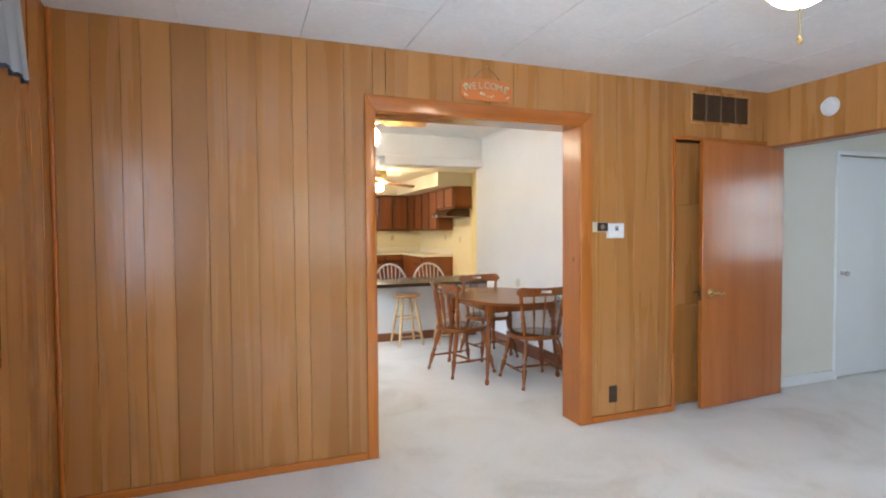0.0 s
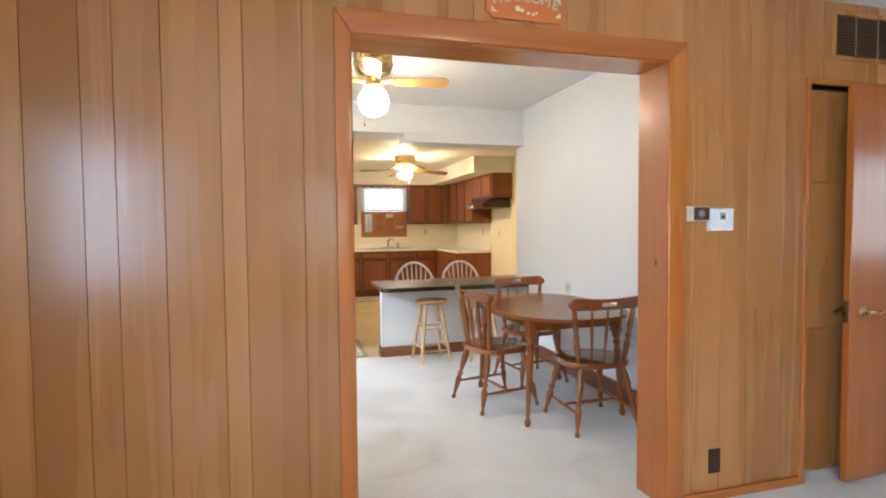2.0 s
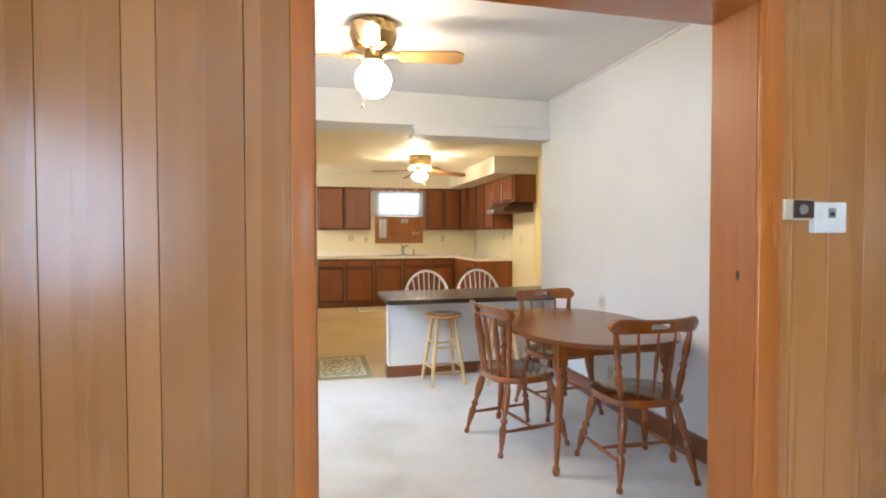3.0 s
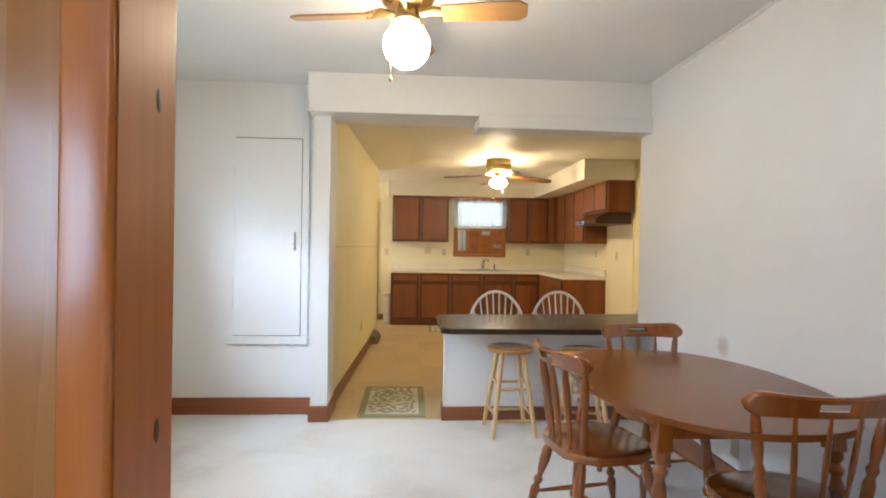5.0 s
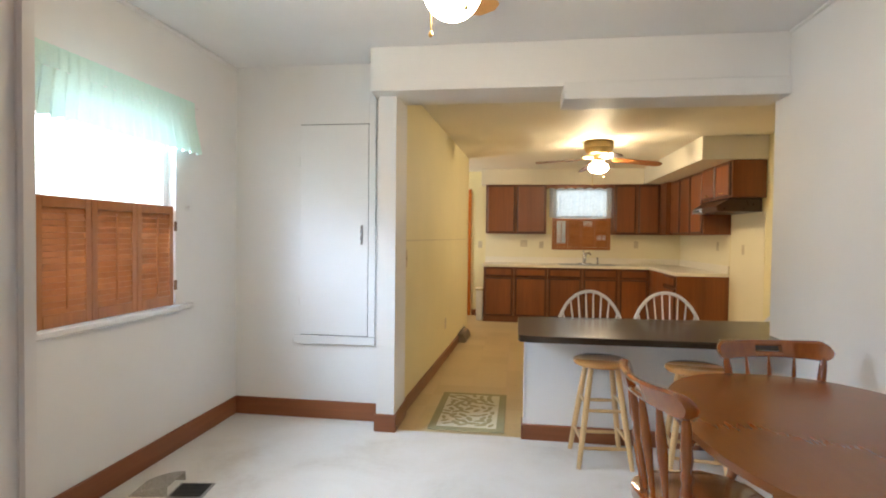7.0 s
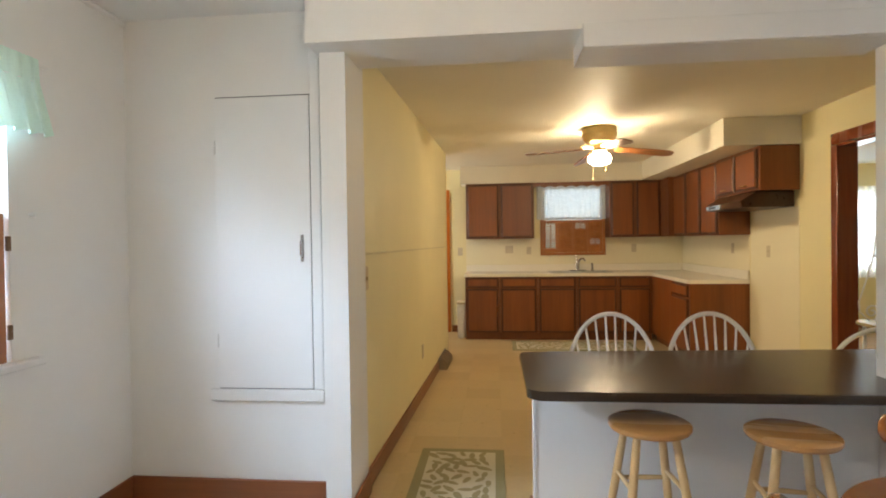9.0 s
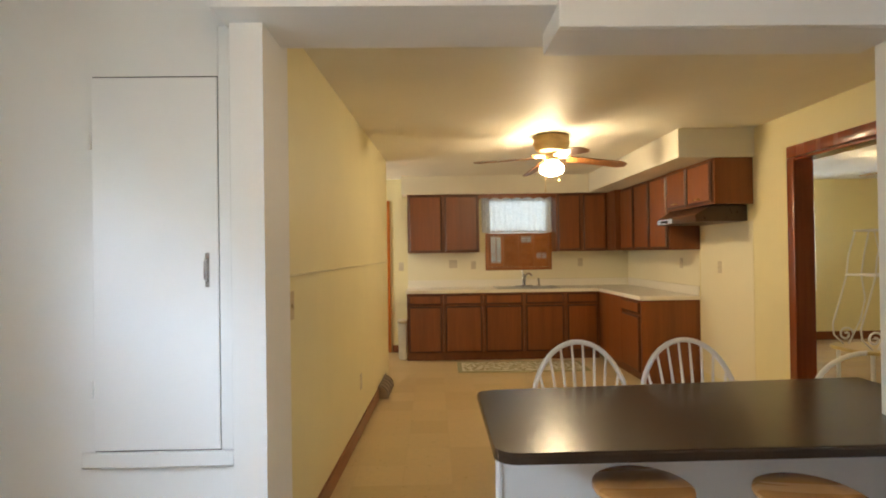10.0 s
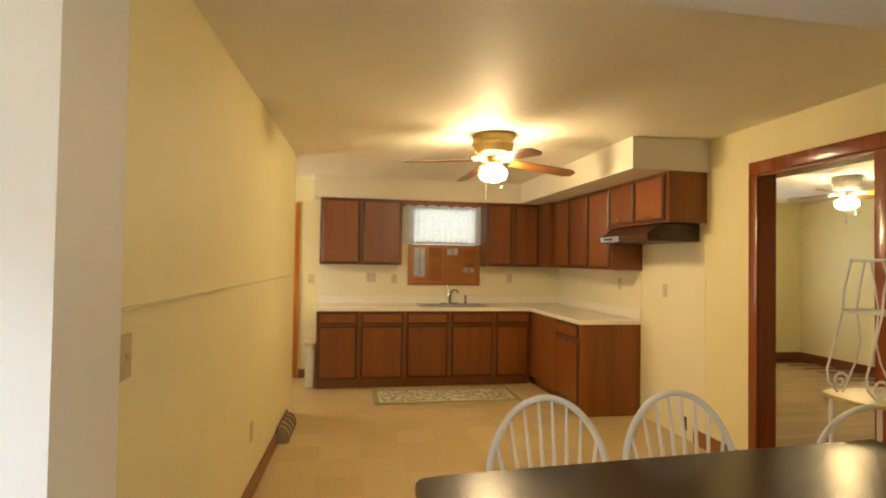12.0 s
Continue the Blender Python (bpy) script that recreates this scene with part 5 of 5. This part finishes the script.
# ---- floor things ----
def floor_register():
    t = thing("floor_register", (-0.36, 5.42, 0.0, 0, 0, 8), "black metal floor register let into the carpet", "floor register")
    part("frame", box(-0.085, 0.10, -0.085, 0.085, 0, 0.005, 0.002), GREYMETAL, t, "", False)
    part("well", box(-0.07, 0.085, -0.07, 0.07, 0.0052, 0.0068), BLACK, t, "", False)
    for k in range(9):
        y = -0.06 + k * 0.015
        part("slat", box(-0.07, 0.085, y - 0.002, y + 0.002, 0.007, 0.009), BLACK, t, "", False)
    d = thing("air_deflector", (-0.52, 5.42, 0.0, 0, 0, 8), "smoky plastic air deflector on the floor register", "air deflector")
    bm = bmesh.new()
    rows = []
    for y in (-0.095, 0.095):
        rows.append([bm.verts.new((x, y, z)) for x, z in [(-0.12 + 0.2 * k / 8, 0.002 + 0.05 * math.sin(k / 8 * math.pi / 2)) for k in range(9)]])
    for a, b in zip(range(8), range(1, 9)):
        bm.faces.new((rows[0][a], rows[0][b], rows[1][b], rows[1][a]))
    for r in rows:
        bm.faces.new((*r, bm.verts.new((0.08, r[0].co.y, 0.002))))
    bmesh.ops.solidify(bm, geom=bm.faces[:], thickness=0.002)
    part("hood", bm, lace_material("smoky_clear_plastic", (0.62, 0.58, 0.52), 0.42, 0.3), d)


floor_register()


def wall_deflector():
    d = thing("air_deflector", (0.60, 9.90, 0.0, 0, 0, -2), "grey plastic air deflector over the baseboard register", "air deflector")
    bm = bmesh.new()
    rows = []
    for y in (-0.36, 0.14):
        rows.append([bm.verts.new((x, y, z)) for x, z in [(-0.01 + 0.085 * math.sin(k / 8 * math.pi / 2), 0.112 * math.cos(k / 8 * math.pi / 2) ** 0.8) for k in range(9)]])
    for a, b in zip(range(8), range(1, 9)):
        bm.faces.new((rows[0][a], rows[0][b], rows[1][b], rows[1][a]))
    for r in rows:
        bm.faces.new((*r, bm.verts.new((-0.01, r[0].co.y, 0.0))))
    bmesh.ops.recalc_face_normals(bm, faces=bm.faces[:])
    bmesh.ops.solidify(bm, geom=bm.faces[:], thickness=0.003)
    part("hood", bm, plain("dull_brown_plastic", (0.30, 0.235, 0.17), 0.4), d)
    for k in range(5):
        y = -0.33 + k * 0.11
        part("rib", tube([(-0.008 + 0.086 * math.sin(q / 6 * math.pi / 2), y, 0.114 * math.cos(q / 6 * math.pi / 2) ** 0.8) for q in range(7)], 0.004, 6), BROWNPLASTIC, d)
    part("register_frame", box(-0.012, -0.002, -0.40, 0.18, 0.0, 0.125, 0.003), BROWNPLASTIC, d, "", False)


wall_deflector()


def leaf_mat(name, cx, cy, w, d, turn, n, label, seed, ground, leafcol, border):
    """A small floor mat with a bordered field strewn with leaves."""
    rnd = random.Random(seed)
    t = thing(name, (cx, cy, 0.0, 0, 0, turn), label, "floor mat")
    part("border", box(-w / 2, w / 2, -d / 2, d / 2, -0.003, 0.006, 0.002), border, t, "", False)
    b = 0.055
    part("field", box(-w / 2 + b, w / 2 - b, -d / 2 + b, d / 2 - b, 0.0062, 0.0075), ground, t, "", False)
    bm, placed = bmesh.new(), []
    for _ in range(n * 30):
        x, y = rnd.uniform(-w / 2 + b + 0.03, w / 2 - b - 0.03), rnd.uniform(-d / 2 + b + 0.03, d / 2 - b - 0.03)
        if len(placed) >= n or any((x - p) ** 2 + (y - q) ** 2 < 0.0030 for p, q in placed):
            continue
        placed.append((x, y))
        a, s = rnd.uniform(0, 6.28), rnd.uniform(1.0, 1.45)
        out = [(s * 0.036 * math.cos(k * math.pi / 6), s * 0.015 * math.sin(k * math.pi / 6) * (1 - 0.3 * math.cos(k * math.pi / 6))) for k in range(12)]
        leaf = prism(out, 0.0077, 0.0088)
        leaf.transform(pose(x, y, 0, 0, 0, math.degrees(a)))
        merge(bm, leaf)
    tagged(part("leaf_pattern", bm, leafcol, t, "woven olive leaves", False), kind="stuff")


def weave(name, color):
    return paint(name, color, 0.95, 0.12, 0.6, 400)


OLIVE, LEAFC, SAND = weave("olive_weave", (0.31, 0.285, 0.16)), weave("dark_olive_weave", (0.34, 0.30, 0.17)), weave("sand_weave", (0.60, 0.56, 0.43))
leaf_mat("door_mat", 0.965, 6.95, 0.53, 0.87, 0, 62, "olive leaf-patterned mat on the kitchen floor's edge", 3, SAND, LEAFC, OLIVE)
leaf_mat("kitchen_mat", 2.17, 10.86, 1.55, 0.58, -1, 110, "olive leaf-patterned runner before the sink cabinets", 5, SAND, LEAFC, OLIVE)


def waste_bin():
    t = thing("waste_bin", (0.703, 11.47, 0), "white plastic waste bin beside the base cabinets", "waste bin")
    bm = prism([(-0.058, -0.12), (0.058, -0.12), (0.058, 0.12), (-0.058, 0.12)], 0, 0.48)
    for v in bm.verts:
        if v.co.z < 0.1:
            v.co.x *= 0.86
            v.co.y *= 0.86
    bmesh.ops.bevel(bm, geom=bm.edges[:], offset=0.012, segments=2, affect="EDGES")
    part("body", bm, WHITEPLASTIC, t)
    part("lid", box(-0.065, 0.065, -0.128, 0.128, 0.482, 0.515, 0.012, 2), IVORY, t)


waste_bin()


def wire_rack():
    """White wrought-iron plant stand behind the bar."""
    t = thing("plant_stand", (3.64, 7.30, 0), "white wrought-iron plant stand with wooden shelf", "plant stand")
    part("shelf", prism(seat_outline(0.27, 0.17, 40, 4), 0.825, 0.843, 0.004, 1), wood("pale_shelf_board", (0.55, 0.40, 0.16), (0.70, 0.54, 0.26), 0.35, "x", 30, 0.2), t)
    for sx, sy in ((-1, -1), (1, -1), (-1, 1), (1, 1)):
        part("leg", tube([(sx * 0.20, sy * 0.12, 0.826), (sx * 0.20, sy * 0.12, 0.4), (sx * 0.22, sy * 0.13, 0.0)], 0.010, 8), WHITEGLOSS, t)
    part("brace", tube([(-0.20, -0.12, 0.30), (0.20, -0.12, 0.62)], 0.007, 8), WHITEGLOSS, t)
    part("brace", tube([(0.20, -0.12, 0.30), (-0.20, -0.12, 0.62)], 0.007, 8), WHITEGLOSS, t)
    for sx in (-1, 1):
        if sx < 0:
            part("arm", tube([(sx * (0.23 + 0.30 * math.sin(a)), -0.12, 0.835 - 0.24 * (1 - math.cos(a))) for a in (k / 10 * math.pi / 2 for k in range(11))] + [(sx * 0.54, -0.12, 0.42)], 0.013, 10), WHITEGLOSS, t)
        x0 = -0.245 if sx < 0 else 0.225
        side = -sx
        for y in (-0.10, 0.10):
            pts = [(x0 + side * 0.06, y, 0.846), (x0 + side * 0.005, y, 0.90), (x0 + side * 0.0, y, 0.96), (x0 + side * 0.045, y, 1.10), (x0 + side * 0.085, y, 1.24), (x0 + side * 0.095, y, 1.34), (x0 + side * 0.14, y, 1.49)]
            part("upright", tube(pts, 0.0050, 8), WHITEGLOSS, t)
            pts = [(x0 + side * 0.09, y, 0.846), (x0 + side * 0.16, y, 0.98), (x0 + side * 0.19, y, 1.10), (x0 + side * 0.17, y, 1.24), (x0 + side * 0.19, y, 1.36), (x0 + side * 0.22, y, 1.49)]
            part("upright", tube(pts, 0.0045, 8), WHITEGLOSS, t)
            part("scroll", tube([(x0 + side * (0.075 + (0.045 - 0.0025 * k) * math.cos(k * 0.55)), y, 0.90 + (0.045 - 0.0025 * k) * math.sin(k * 0.55)) for k in range(17)], 0.006, 8), WHITEGLOSS, t)
    for z, w in ((1.24, 0.165), (1.49, 0.115)):
        sh_ = part("rack_shelf", tube([(-w, -0.10, z), (w, -0.10, z)], 0.007, 8), WHITEGLOSS, t)
        part("bar", tube([(-w, 0.10, z), (w, 0.10, z)], 0.007, 8), WHITEGLOSS, sh_)
        for k in range(5):
            x = -w + 2 * w * k / 4
            part("bar", tube([(x, -0.10, z), (x, 0.10, z)], 0.005, 6), WHITEGLOSS, sh_)


wire_rack()


# ---- boards: wall panelling and far floor ----
def plank(parent, x0, x1, y0, y1, z0, z1, mat=PANEL):
    mesh("plank", box(x0, x1, y0, y1, z0, z1, 0.0007), mat, parent)


CUTS = [-0.903, -0.73, -0.60, -0.51, -0.37, -0.20, -0.10, 0.05, 0.24, 0.32, 0.53, 0.70, 0.78, 0.92, 1.10, 1.21, 1.32, 1.47, 1.64, 1.82, 2.03, 2.19, 2.30, 2.46, 2.62, 2.84, 2.976, 3.07, 3.27, 3.45, 3.60, 3.78, 3.94]
for a, b in zip(CUTS, CUTS[1:]):
    low = 0.0
    if a >= 0.69 and b <= 2.2:
        low = 2.12
    elif a >= 2.97:
        low = 2.066
    plank(wall_panel, a + 0.0010, b - 0.0010, 3.130, 3.1418, low, LC)
rnd = random.Random(11)
y = -2.6
while y < 3.12:
    stop = min(q for q in (-1.87, 2.47, 3.128) if q > y + 0.001)
    w = min(rnd.choice((0.09, 0.13, 0.16, 0.2)), stop - y)
    for z0, z1 in ((0, 0.86), (2.09, LC)) if -1.875 <= y and y + w <= 2.48 else ((0, LC),):
        plank(wall_left, LW - 0.012, LW, y + 0.001, y + w - 0.001, z0, z1)
    y += w
y = 0.6
while y < 3.24:
    w = min(rnd.choice((0.09, 0.13, 0.16, 0.2)), 3.248 - y)
    plank(header_hall, 3.940, 3.9518, y + 0.001, y + w - 0.001, 2.03, LC)
    y += w
structure("trim_7", box(LW, LW + 0.022, 3.108, 3.130, 0.0, LC, 0.008, 3), TRIM, "rounded pine corner trim between panelled walls", "corner trim", True)
structure("trim_5", box(3.935, 4.065, 0.6, 3.13, 2.012, 2.03, 0.003), BASEWOODY, "brown trim under the hall header", "trim")
board = box(-0.58, 0.58, -0.0405, 0.0405, -0.009, 0.0, 0.0015)
board_me = bpy.data.meshes.new("floor_board")
board.to_mesh(board_me)
board.free()
board_me.materials.append(FLOORWOOD)
row, yy = 0, 8.0
while yy < 12.35 and row < 60:
    xx = 4.6 - (row % 3) * 0.35
    while xx < 8.0:
        ob = new("floor_board", board_me)
        ob.parent = floor_far
        ob.matrix_basis = Matrix.Translation((min(xx, 7.52), yy, -0.004 if xx <= 7.52 else -0.0028))
        xx += 1.163
    row, yy = row + 1, yy + 0.083
